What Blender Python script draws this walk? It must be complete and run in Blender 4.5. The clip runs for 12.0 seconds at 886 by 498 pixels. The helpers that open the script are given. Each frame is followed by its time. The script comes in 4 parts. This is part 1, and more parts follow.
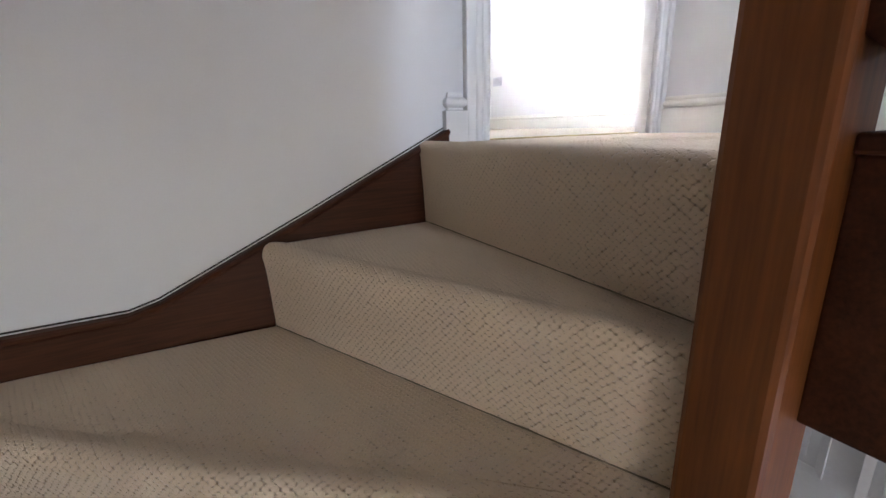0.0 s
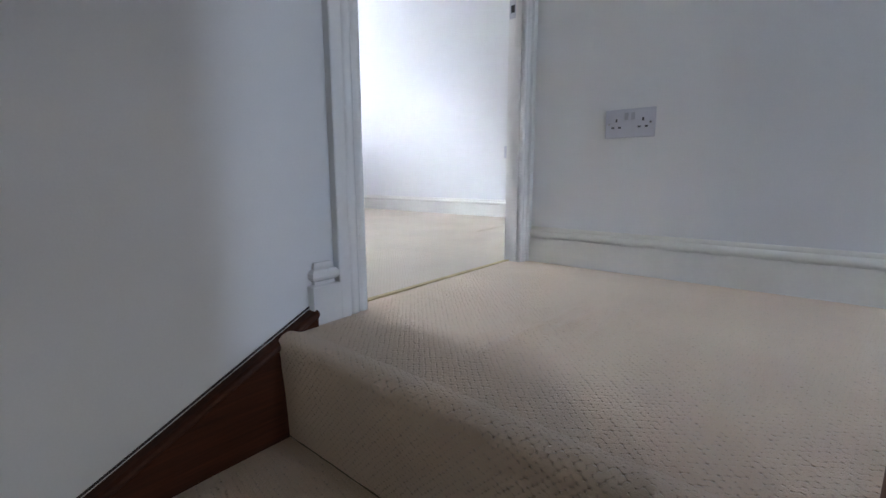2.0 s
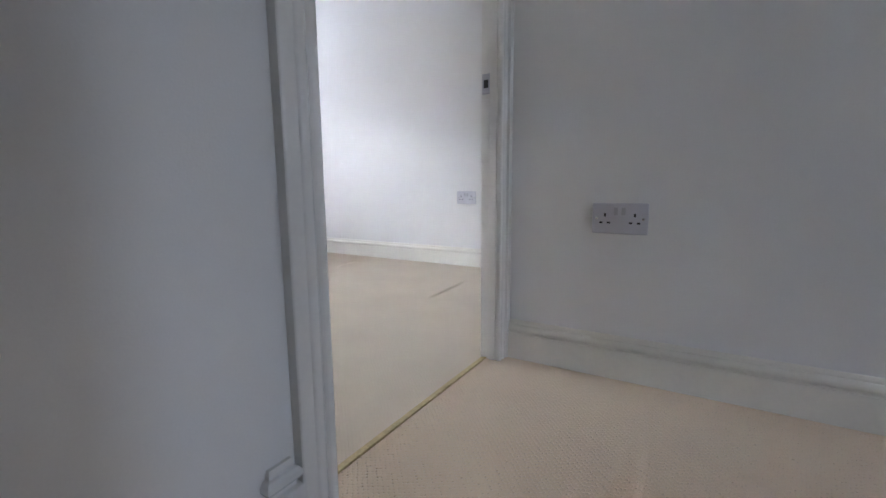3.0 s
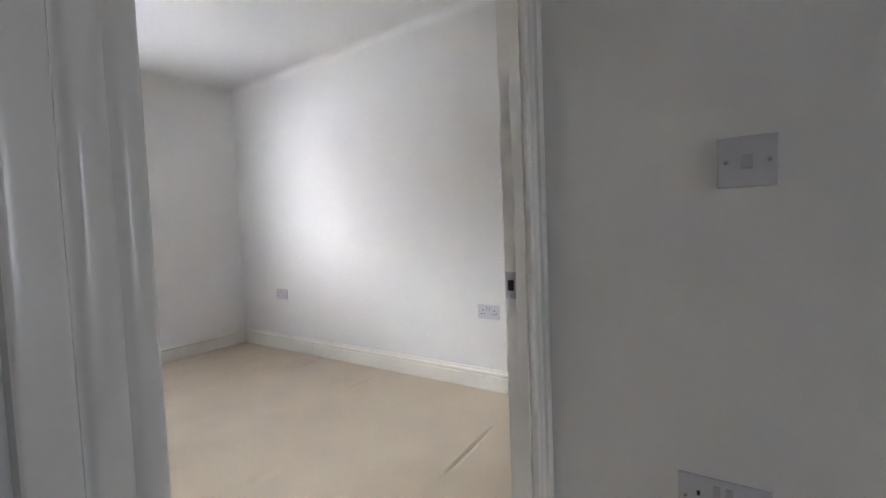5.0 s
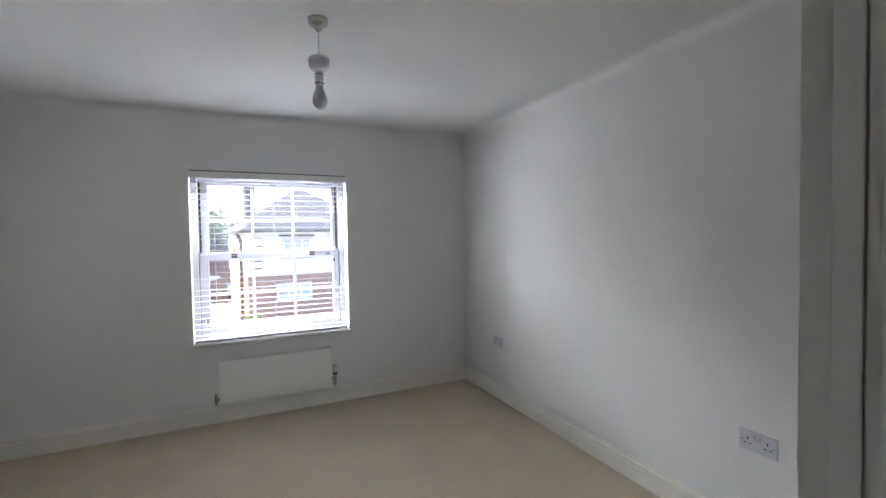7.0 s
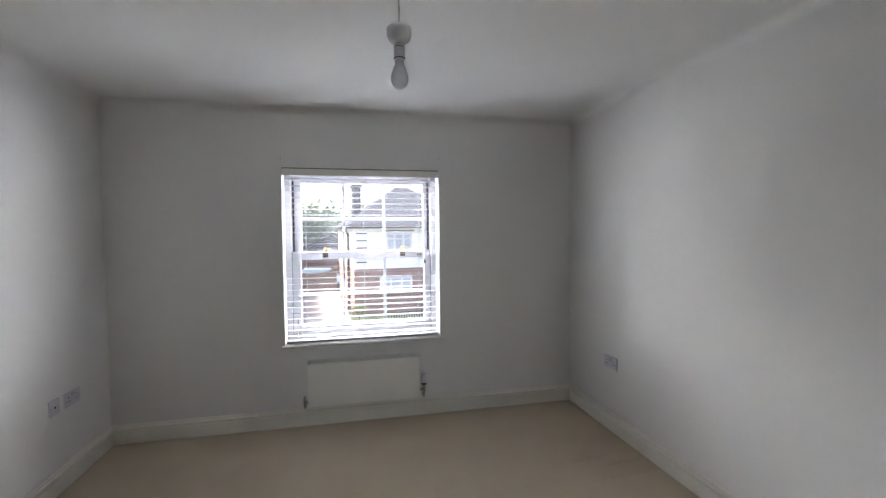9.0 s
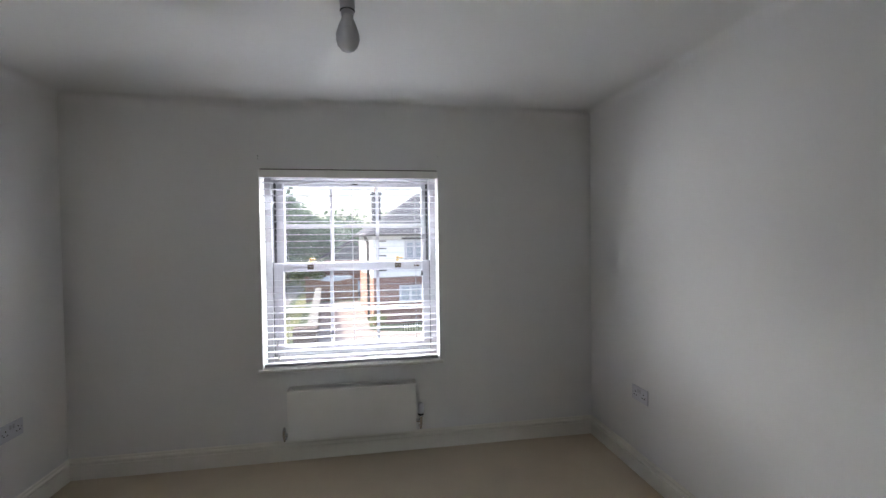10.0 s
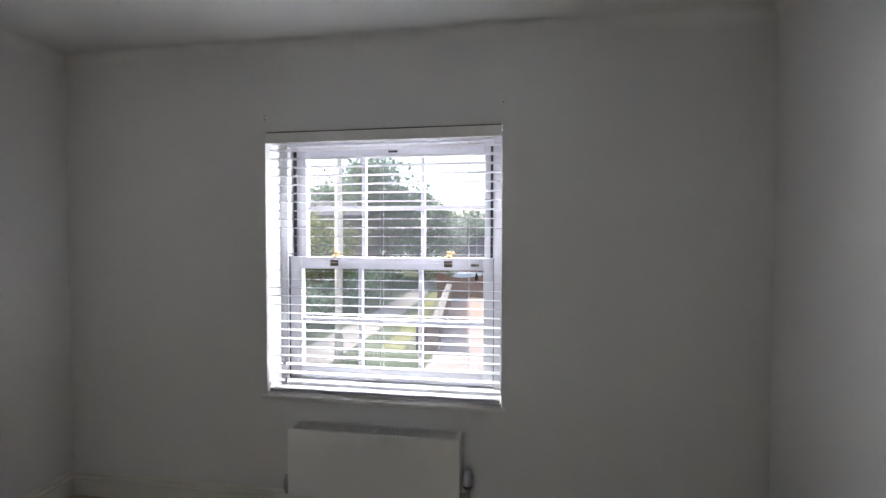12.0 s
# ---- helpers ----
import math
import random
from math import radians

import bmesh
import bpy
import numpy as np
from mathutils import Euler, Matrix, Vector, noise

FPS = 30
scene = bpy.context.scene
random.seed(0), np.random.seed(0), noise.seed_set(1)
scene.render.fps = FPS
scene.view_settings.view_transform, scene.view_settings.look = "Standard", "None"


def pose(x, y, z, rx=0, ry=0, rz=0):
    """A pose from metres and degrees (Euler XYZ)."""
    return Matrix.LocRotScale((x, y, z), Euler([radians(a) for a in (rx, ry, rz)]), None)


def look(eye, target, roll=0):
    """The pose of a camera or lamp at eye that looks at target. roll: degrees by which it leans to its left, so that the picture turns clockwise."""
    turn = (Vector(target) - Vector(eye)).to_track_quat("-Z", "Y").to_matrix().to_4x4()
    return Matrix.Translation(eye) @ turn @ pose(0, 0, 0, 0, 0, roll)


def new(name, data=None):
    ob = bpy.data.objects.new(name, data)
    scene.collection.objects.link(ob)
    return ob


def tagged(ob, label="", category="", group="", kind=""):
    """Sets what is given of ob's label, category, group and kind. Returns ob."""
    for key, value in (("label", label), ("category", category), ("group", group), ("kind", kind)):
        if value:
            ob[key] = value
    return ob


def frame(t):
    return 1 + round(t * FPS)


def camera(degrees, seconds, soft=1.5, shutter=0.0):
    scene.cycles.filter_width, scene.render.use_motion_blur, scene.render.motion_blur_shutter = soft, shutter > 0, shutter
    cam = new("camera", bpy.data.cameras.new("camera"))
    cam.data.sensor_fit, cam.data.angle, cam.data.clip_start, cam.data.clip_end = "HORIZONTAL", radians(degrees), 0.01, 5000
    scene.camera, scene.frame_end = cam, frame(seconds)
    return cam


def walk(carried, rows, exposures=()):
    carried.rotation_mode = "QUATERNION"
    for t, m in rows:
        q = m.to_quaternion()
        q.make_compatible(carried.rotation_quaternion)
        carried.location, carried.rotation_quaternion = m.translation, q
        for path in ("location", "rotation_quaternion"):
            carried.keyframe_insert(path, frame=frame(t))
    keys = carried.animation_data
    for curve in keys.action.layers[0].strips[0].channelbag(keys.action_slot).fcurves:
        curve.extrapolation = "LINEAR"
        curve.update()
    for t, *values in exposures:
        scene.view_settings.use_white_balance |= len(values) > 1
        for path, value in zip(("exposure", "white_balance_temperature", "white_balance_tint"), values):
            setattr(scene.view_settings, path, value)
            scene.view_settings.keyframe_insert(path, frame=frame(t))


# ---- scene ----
cam = camera(90.9, 12.0)
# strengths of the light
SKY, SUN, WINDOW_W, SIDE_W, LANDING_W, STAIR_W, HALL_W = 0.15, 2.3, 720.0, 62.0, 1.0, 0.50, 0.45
PATH = [
    (0, (-0.557, -1.111, 0.044), (0.379, 0.572, -0.497), -1.5),
    (0.5, (-0.531, -1.061, 0.035), (0.498, 0.587, -0.438), -1.2),
    (1, (-0.527, -0.943, 0.12), (0.707, 0.567, -0.322), 0.2),
    (1.5, (-0.501, -0.874, 0.269), (0.901, 0.505, -0.095), 0.3),
    (2, (-0.443, -0.8, 0.319), (1.077, 0.456, -0.015), -0.2),
    (2.5, (-0.377, -0.671, 0.463), (1.207, 0.508, 0.147), -0.4),
    (3, (-0.306, -0.567, 0.576), (1.385, 0.461, 0.286), -0.5),
    (3.2, (-0.271, -0.56, 0.634), (1.447, 0.437, 0.396), -0.2),
    (4.8, (0.04, -0.414, 1.002), (1.754, 0.61, 0.893), -1.9),
    (5, (0.074, -0.38, 1.018), (1.726, 0.743, 0.918), -2.3),
    (5.5, (0.162, -0.29, 1.128), (1.662, 1.033, 1.067), -1.3),
    (6, (0.238, -0.257, 1.22), (1.517, 1.28, 1.195), -1.8),
    (6.5, (0.348, -0.235, 1.334), (1.344, 1.499, 1.313), -1.1),
    (7, (0.420, -0.198, 1.404), (1.278, 1.607, 1.341), -1.0),
    (7.5, (0.475, -0.137, 1.418), (1.250, 1.706, 1.348), -0.7),
    (7.7, (0.455, -0.101, 1.424), (1.218, 1.747, 1.363), -0.5),
    (9.3, (0.622, 0.261, 1.454), (1.022, 2.219, 1.374), -0.6),
    (9.5, (0.66, 0.339, 1.462), (1.063, 2.296, 1.387), -0.7),
    (10, (0.829, 0.545, 1.447), (1.153, 2.518, 1.403), -0.8),
    (10.5, (0.97, 0.797, 1.441), (1.284, 2.772, 1.4), -0.6),
    (11, (1.118, 1.047, 1.432), (1.254, 3.042, 1.394), -0.5),
    (11.5, (1.317, 1.286, 1.41), (1.044, 3.267, 1.385), -0.7),
    (12, (1.324, 1.511, 1.398), (1.021, 3.487, 1.348), 0.1),
]
EXPOSURES = [(0.0, 4.75, 6350, 17), (0.5, 4.7, 6200, 16), (1.0, 4.25, 5850, 15), (1.5, 3.95, 5750, 14), (2.0, 3.85, 5850, 14), (2.5, 3.58, 6000, 15), (3.2, 3.5, 6250, 16), (4.8, 3.45, 6650, 15), (5.5, 3.15, 6550, 14), (6.0, 2.85, 6450, 12), (6.5, 2.63, 6400, 12),
             (7.0, 2.5, 6450, 12), (7.7, 2.46, 6500, 12), (9.3, 2.18, 6700, 13), (10.5, 1.9, 6700, 12), (12.0, 1.9, 6750, 13)]
walk(cam, [(t, look(eye, target, roll)) for t, eye, target, roll in PATH], EXPOSURES)

# ---- world and light ----
world = bpy.data.worlds.new("world")
scene.world = world
world.use_nodes = True
wn = world.node_tree.nodes
sky = wn.new("ShaderNodeTexSky")
sky.sky_type = "NISHITA"
sky.sun_disc = False
sky.sun_elevation = radians(42)
sky.sun_rotation = radians(278)
sky.dust_density = 2.5
wn["Background"].inputs["Strength"].default_value = SKY
world.node_tree.links.new(sky.outputs[0], wn["Background"].inputs["Color"])


def lamp(name, kind, m, energy, colour, **kw):
    data = bpy.data.lights.new(name, kind)
    data.energy, data.color = energy, colour
    for k, v in kw.items():
        if k == "size":
            data.shape, data.size, data.size_y = "RECTANGLE", v[0], v[1]
        if k == "angle":
            data.angle = v
    ob = new(name, data)
    ob.matrix_world = m
    return ob


# the sun stands to the south-west, behind the tall hedge side
lamp("sun", "SUN", look((-40, 27, 36), (0, 20, 0)), SUN, (1.0, 0.95, 0.87), angle=radians(0.6))
# light of the sky above the bedroom window
lamp("sky_over_window", "AREA", look((0.70, 5.4, 3.1), (0.70, 3.2, 0.9)), WINDOW_W, (0.90, 0.955, 1.0), size=(5.2, 1.8))
# light of the sky to either side of the window
lamp("sky_beside_window_west", "AREA", look((-1.75, 5.0, 1.6), (0.70, 3.6, 1.25)), SIDE_W, (0.90, 0.955, 1.0), size=(1.9, 2.2))
lamp("sky_beside_window_east", "AREA", look((3.15, 5.0, 1.6), (0.70, 3.6, 1.25)), SIDE_W * 1.3, (0.90, 0.955, 1.0), size=(1.9, 2.2))
# added lamps behind the walk for daylight on landing, stairs and hall; windows assumed
lamp("landing_fill_light", "AREA", look((0.18, -3.97, 1.2), (0.18, 0, 1.0)), LANDING_W, (0.80, 0.88, 1.0), size=(0.34, 1.28))
lamp("stair_fill_light", "AREA", look((-0.56, -3.97, 0.0), (-0.5, 0, 0.1)), STAIR_W, (1.0, 0.91, 0.79), size=(0.84, 0.58))
lamp("hall_fill_light", "AREA", look((0.525, -3.97, -1.45), (0.4, -1.0, -1.6)), HALL_W, (0.95, 0.93, 1.0), size=(0.72, 1.3))


# ---- materials ----
def mat(name, colour, rough=0.6, metal=0.0, var=0.08, scale=6.0, fine=180.0, bump=0.15, dist=0.002, coat=0.0, stretch=None, spec=0.5, tint=None):
    """Base colour that varies at two scales, with a fine relief."""
    m = bpy.data.materials.new(name)
    m.use_nodes = True
    nt = m.node_tree
    n, l = nt.nodes, nt.links
    bs = n["Principled BSDF"]
    bs.inputs["Roughness"].default_value = rough
    bs.inputs["Metallic"].default_value = metal
    bs.inputs["Coat Weight"].default_value = coat
    bs.inputs["Specular IOR Level"].default_value = spec
    tc = n.new("ShaderNodeTexCoord")
    mp = n.new("ShaderNodeMapping")
    mp.inputs["Scale"].default_value = stretch or (1, 1, 1)
    l.new(tc.outputs["Object"], mp.inputs[0])
    big = n.new("ShaderNodeTexNoise")
    big.inputs["Scale"].default_value, big.inputs["Detail"].default_value = scale, 4
    small = n.new("ShaderNodeTexNoise")
    small.inputs["Scale"].default_value, small.inputs["Detail"].default_value = fine, 3
    for t in (big, small):
        l.new(mp.outputs[0], t.inputs["Vector"])
    mix = n.new("ShaderNodeMath")
    mix.operation = "ADD"
    l.new(big.outputs["Fac"], mix.inputs[0])
    l.new(small.outputs["Fac"], mix.inputs[1])
    ramp = n.new("ShaderNodeMapRange")
    ramp.inputs["From Min"].default_value, ramp.inputs["From Max"].default_value = 0.6, 1.4
    l.new(mix.outputs[0], ramp.inputs["Value"])
    cm = n.new("ShaderNodeMix")
    cm.data_type = "RGBA"
    lo = tint or [c * (1 - var) for c in colour]
    hi = [min(1, c * (1 + var)) for c in colour]
    cm.inputs[6].default_value, cm.inputs[7].default_value = (*lo, 1), (*hi, 1)
    l.new(ramp.outputs[0], cm.inputs[0])
    l.new(cm.outputs[2], bs.inputs["Base Color"])
    if bump:
        b = n.new("ShaderNodeBump")
        b.inputs["Strength"].default_value, b.inputs["Distance"].default_value = bump, dist
        l.new(mix.outputs[0], b.inputs["Height"])
        l.new(b.outputs[0], bs.inputs["Normal"])
    return m


def carpet_mat(name, colour, pitch, depth, strength):
    """Looped carpet: staggered rows of loops over UV metres, worn and stained at a larger scale."""
    m = bpy.data.materials.new(name)
    m.use_nodes = True
    nt = m.node_tree
    n, l = nt.nodes, nt.links
    bs = n["Principled BSDF"]
    bs.inputs["Roughness"].default_value = 0.95
    bs.inputs["Specular IOR Level"].default_value = 0.1
    bs.inputs["Sheen Weight"].default_value = 0.25
    uv = n.new("ShaderNodeUVMap")
    wob = n.new("ShaderNodeTexNoise")
    wob.inputs["Scale"].default_value, wob.inputs["Detail"].default_value = 60, 2
    l.new(uv.outputs[0], wob.inputs["Vector"])
    wadd = n.new("ShaderNodeVectorMath")
    wadd.operation = "MULTIPLY_ADD"
    wadd.inputs[1].default_value = (0.004, 0.004, 0)
    l.new(wob.outputs["Color"], wadd.inputs[0])
    l.new(uv.outputs[0], wadd.inputs[2])
    mp = n.new("ShaderNodeMapping")
    mp.inputs["Rotation"].default_value = (0, 0, radians(38))
    mp.inputs["Scale"].default_value = (1 / pitch, 1.2 / pitch, 1)
    l.new(wadd.outputs[0], mp.inputs[0])
    vo = n.new("ShaderNodeTexVoronoi")
    vo.voronoi_dimensions = "2D"
    vo.inputs["Scale"].default_value, vo.inputs["Randomness"].default_value = 1.0, 0.26
    l.new(mp.outputs[0], vo.inputs["Vector"])
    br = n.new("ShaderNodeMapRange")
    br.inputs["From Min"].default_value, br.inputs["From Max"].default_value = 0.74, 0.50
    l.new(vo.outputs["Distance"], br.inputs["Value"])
    stain = n.new("ShaderNodeTexNoise")
    stain.inputs["Scale"].default_value, stain.inputs["Detail"].default_value = 3.0, 5
    l.new(uv.outputs[0], stain.inputs["Vector"])
    fibre = n.new("ShaderNodeTexNoise")
    fibre.inputs["Scale"].default_value, fibre.inputs["Detail"].default_value = 500, 2
    l.new(uv.outputs[0], fibre.inputs["Vector"])
    # pits between the loops get a darker base colour as painted shade
    cm = n.new("ShaderNodeMix")
    cm.data_type = "RGBA"
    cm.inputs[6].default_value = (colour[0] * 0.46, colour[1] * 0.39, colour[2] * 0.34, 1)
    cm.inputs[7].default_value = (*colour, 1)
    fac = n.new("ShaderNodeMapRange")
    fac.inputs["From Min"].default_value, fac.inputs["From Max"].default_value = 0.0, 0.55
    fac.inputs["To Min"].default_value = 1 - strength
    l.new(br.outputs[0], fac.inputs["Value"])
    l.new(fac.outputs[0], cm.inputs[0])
    cm2 = n.new("ShaderNodeMix")
    cm2.data_type, cm2.blend_type = "RGBA", "MULTIPLY"
    cm2.inputs[0].default_value = 1.0
    rg = n.new("ShaderNodeMapRange")
    rg.inputs["From Min"].default_value, rg.inputs["From Max"].default_value = 0.3, 0.7
    rg.inputs["To Min"].default_value, rg.inputs["To Max"].default_value = 0.93, 1.03
    l.new(stain.outputs["Fac"], rg.inputs["Value"])
    l.new(cm.outputs[2], cm2.inputs[6])
    l.new(rg.outputs[0], cm2.inputs[7])
    l.new(cm2.outputs[2], bs.inputs["Base Color"])
    ad = n.new("ShaderNodeMath")
    ad.operation = "MULTIPLY_ADD"
    ad.inputs[1].default_value = 0.35
    l.new(fibre.outputs["Fac"], ad.inputs[0])
    l.new(br.outputs[0], ad.inputs[2])
    b = n.new("ShaderNodeBump")
    b.inputs["Strength"].default_value, b.inputs["Distance"].default_value = 0.9, depth
    l.new(ad.outputs[0], b.inputs["Height"])
    l.new(b.outputs[0], bs.inputs["Normal"])
    return m


def brick_mat(name, c1, c2, mortar, w=0.225, h=0.075):
    m = mat(name, c1, 0.9, var=0.2, scale=2, fine=30, bump=0.2)
    nt = m.node_tree
    n, l = nt.nodes, nt.links
    tc = n.new("ShaderNodeTexCoord")
    sep = n.new("ShaderNodeSeparateXYZ")
    l.new(tc.outputs["Object"], sep.inputs[0])
    ad = n.new("ShaderNodeMath")
    l.new(sep.outputs[0], ad.inputs[0])
    l.new(sep.outputs[1], ad.inputs[1])
    cb = n.new("ShaderNodeCombineXYZ")
    l.new(ad.outputs[0], cb.inputs[0])
    l.new(sep.outputs[2], cb.inputs[1])
    br = n.new("ShaderNodeTexBrick")
    br.inputs["Scale"].default_value = 1
    br.inputs["Brick Width"].default_value, br.inputs["Row Height"].default_value = w, h
    br.inputs["Mortar Size"].default_value = 0.006
    br.inputs["Color1"].default_value, br.inputs["Color2"].default_value = (*c1, 1), (*c2, 1)
    br.inputs["Mortar"].default_value = (*mortar, 1)
    l.new(cb.outputs[0], br.inputs["Vector"])
    l.new(br.outputs["Color"], n["Principled BSDF"].inputs["Base Color"])
    return m


def wood_mat(name, dark, light, rough, coat, axis):
    """Stained grain that runs along one axis."""
    st = [14, 14, 14]
    st[axis] = 0.7
    m = mat(name, light, rough, var=0.1, scale=1.6, fine=14, bump=0.08, dist=0.001, coat=coat, stretch=tuple(st), tint=dark)
    m.node_tree.nodes["Principled BSDF"].inputs["Coat Roughness"].default_value = 0.25
    return m


def leaf_mat(name, c1, c2):
    m = bpy.data.materials.new(name)
    m.use_nodes = True
    n, l = m.node_tree.nodes, m.node_tree.links
    g = n.new("ShaderNodeNewGeometry")
    cm = n.new("ShaderNodeMix")
    cm.data_type = "RGBA"
    cm.inputs[6].default_value, cm.inputs[7].default_value = (*c1, 1), (*c2, 1)
    l.new(g.outputs["Random Per Island"], cm.inputs[0])
    bs = n["Principled BSDF"]
    l.new(cm.outputs[2], bs.inputs["Base Color"])
    bs.inputs["Roughness"].default_value = 0.6
    tl = n.new("ShaderNodeBsdfTranslucent")
    l.new(cm.outputs[2], tl.inputs["Color"])
    mx = n.new("ShaderNodeMixShader")
    mx.inputs[0].default_value = 0.4
    l.new(bs.outputs[0], mx.inputs[1])
    l.new(tl.outputs[0], mx.inputs[2])
    l.new(mx.outputs[0], n["Material Output"].inputs["Surface"])
    return m


def glass_mat(name):
    m = bpy.data.materials.new(name)
    m.use_nodes = True
    n, l = m.node_tree.nodes, m.node_tree.links
    tr = n.new("ShaderNodeBsdfTransparent")
    gl = n.new("ShaderNodeBsdfGlossy")
    gl.inputs["Roughness"].default_value = 0.02
    mx = n.new("ShaderNodeMixShader")
    fr = n.new("ShaderNodeFresnel")
    fr.inputs["IOR"].default_value = 1.45
    l.new(fr.outputs[0], mx.inputs[0])
    l.new(tr.outputs[0], mx.inputs[1])
    l.new(gl.outputs[0], mx.inputs[2])
    # faint translucent layer that imitates veiling glare over the view outside
    veil = n.new("ShaderNodeBsdfTranslucent")
    veil.inputs["Color"].default_value = (0.8, 0.82, 0.84, 1)
    veil_mix = n.new("ShaderNodeMixShader")
    veil_mix.inputs[0].default_value = 0.0035
    l.new(mx.outputs[0], veil_mix.inputs[1])
    l.new(veil.outputs[0], veil_mix.inputs[2])
    l.new(veil_mix.outputs[0], n["Material Output"].inputs["Surface"])
    return m


WALL = mat("wall_paint", (0.80, 0.795, 0.785), 0.75, var=0.025, scale=1.5, fine=260, bump=0.25, dist=0.0008, spec=0.3)
CEIL = mat("ceiling_paint", (0.81, 0.81, 0.80), 0.9, var=0.02, scale=1.2, fine=220, bump=0.2, dist=0.0008, spec=0.2)
TRIM = mat("white_gloss", (0.81, 0.795, 0.76), 0.22, var=0.03, scale=5, fine=90, bump=0.08, dist=0.0006)
SKIRT = mat("cream_gloss", (0.82, 0.80, 0.735), 0.32, var=0.03, scale=4, fine=90, bump=0.08, dist=0.0006)
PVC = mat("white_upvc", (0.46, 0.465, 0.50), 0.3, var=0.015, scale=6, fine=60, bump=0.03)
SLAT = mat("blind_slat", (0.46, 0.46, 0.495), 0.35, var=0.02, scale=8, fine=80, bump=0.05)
PLASTIC = mat("white_plastic", (0.60, 0.60, 0.65), 0.35, var=0.02, scale=20, fine=200, bump=0.02)
DARK = mat("dark_slot", (0.02, 0.02, 0.022), 0.6, var=0.1, bump=0)
RAD = mat("radiator_enamel", (0.88, 0.865, 0.83), 0.35, var=0.02, scale=6, fine=150, bump=0.05)
CHROME = mat("chrome", (0.62, 0.62, 0.63), 0.14, metal=1.0, var=0.05, bump=0.02)
BRONZE = mat("dark_bronze", (0.10, 0.075, 0.055), 0.45, metal=0.6, var=0.2, bump=0.05)
BRICK_D = brick_mat("dark_brown_brick", (0.075, 0.052, 0.047), (0.105, 0.072, 0.062), (0.12, 0.10, 0.09))
BRASS = mat("aged_brass", (0.55, 0.37, 0.16), 0.35, metal=1.0, var=0.15, bump=0.05)
OPAL = mat("opal_bulb", (0.72, 0.72, 0.76), 0.25, var=0.01, bump=0)
OPAL.node_tree.nodes["Principled BSDF"].inputs["Subsurface Weight"].default_value = 0.25
OPAL.node_tree.nodes["Principled BSDF"].inputs["Subsurface Radius"].default_value = (0.05, 0.05, 0.05)
RUBBER = mat("black_seal", (0.025, 0.025, 0.028), 0.6, var=0.1, bump=0.05)
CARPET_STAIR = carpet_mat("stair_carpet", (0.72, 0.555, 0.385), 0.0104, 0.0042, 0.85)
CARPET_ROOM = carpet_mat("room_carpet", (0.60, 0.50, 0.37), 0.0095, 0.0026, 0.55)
STRING = wood_mat("dark_mahogany", (0.028, 0.009, 0.004), (0.082, 0.026, 0.010), 0.5, 0.0, 0)
STRING.node_tree.nodes["Principled BSDF"].inputs["Specular IOR Level"].default_value = 0.18
NEWEL = wood_mat("red_brown_varnish", (0.105, 0.031, 0.008), (0.205, 0.064, 0.014), 0.45, 0.0, 2)
NEWEL.node_tree.nodes["Principled BSDF"].inputs["Specular IOR Level"].default_value = 0.3
GAP = mat("caulk_crack", (0.03, 0.026, 0.022), 0.9, var=0.3, bump=0)
GLASS = glass_mat("window_glass")
THRESH = mat("bare_gripper_wood", (0.52, 0.40, 0.20), 0.7, var=0.25, scale=20, fine=120)
GRASS = mat("lawn", (0.050, 0.070, 0.036), 0.9, var=0.5, scale=0.6, fine=9, bump=0.5, dist=0.03)
DRYGRASS = mat("dry_grass", (0.115, 0.125, 0.045), 0.9, var=0.4, scale=0.8, fine=12, bump=0.5, dist=0.03)
ASPHALT = mat("path_tarmac", (0.19, 0.183, 0.172), 0.9, var=0.25, scale=0.7, fine=40, bump=0.2)
PAVING = mat("drive_paving", (0.26, 0.215, 0.195), 0.9, var=0.22, scale=0.9, fine=14, bump=0.2)
BRICK = brick_mat("red_brown_brick", (0.17, 0.085, 0.072), (0.23, 0.115, 0.092), (0.24, 0.20, 0.18))
BRICK_O = brick_mat("orange_brick", (0.27, 0.135, 0.10), (0.33, 0.17, 0.125), (0.30, 0.24, 0.20))
RENDER = mat("white_render", (0.72, 0.73, 0.72), 0.9, var=0.06, scale=1.0, fine=50, bump=0.15)
SLATE = brick_mat("slate_roof", (0.055, 0.057, 0.072), (0.078, 0.080, 0.096), (0.03, 0.03, 0.04), 0.3, 0.14)
GATE = mat("brown_gate_boards", (0.16, 0.085, 0.055), 0.75, var=0.25, scale=2, fine=20, stretch=(12, 12, 1))
POLE = mat("weathered_pole", (0.46, 0.43, 0.38), 0.85, var=0.2, scale=3, fine=30, stretch=(8, 8, 0.6))
STONE = mat("pale_coping", (0.17, 0.164, 0.15), 0.9, var=0.15, scale=3, fine=30)
BARK = mat("bark", (0.11, 0.085, 0.06), 0.9, var=0.3, scale=6, fine=30, bump=0.6, dist=0.02)
LEAF_D = leaf_mat("dark_leaves", (0.075, 0.120, 0.085), (0.15, 0.21, 0.14))
LEAF_L = leaf_mat("light_leaves", (0.09, 0.13, 0.035), (0.17, 0.19, 0.075))
PANE = mat("far_pane", (0.30, 0.33, 0.37), 0.15, var=0.15, scale=1.5, bump=0)
CREASE_SHADE = mat("crease_shade", (0.20, 0.155, 0.10), 0.95, var=0.3, scale=60, bump=0)
CAR = mat("pale_blue_paint", (0.50, 0.58, 0.66), 0.25, var=0.02, bump=0, coat=0.5)


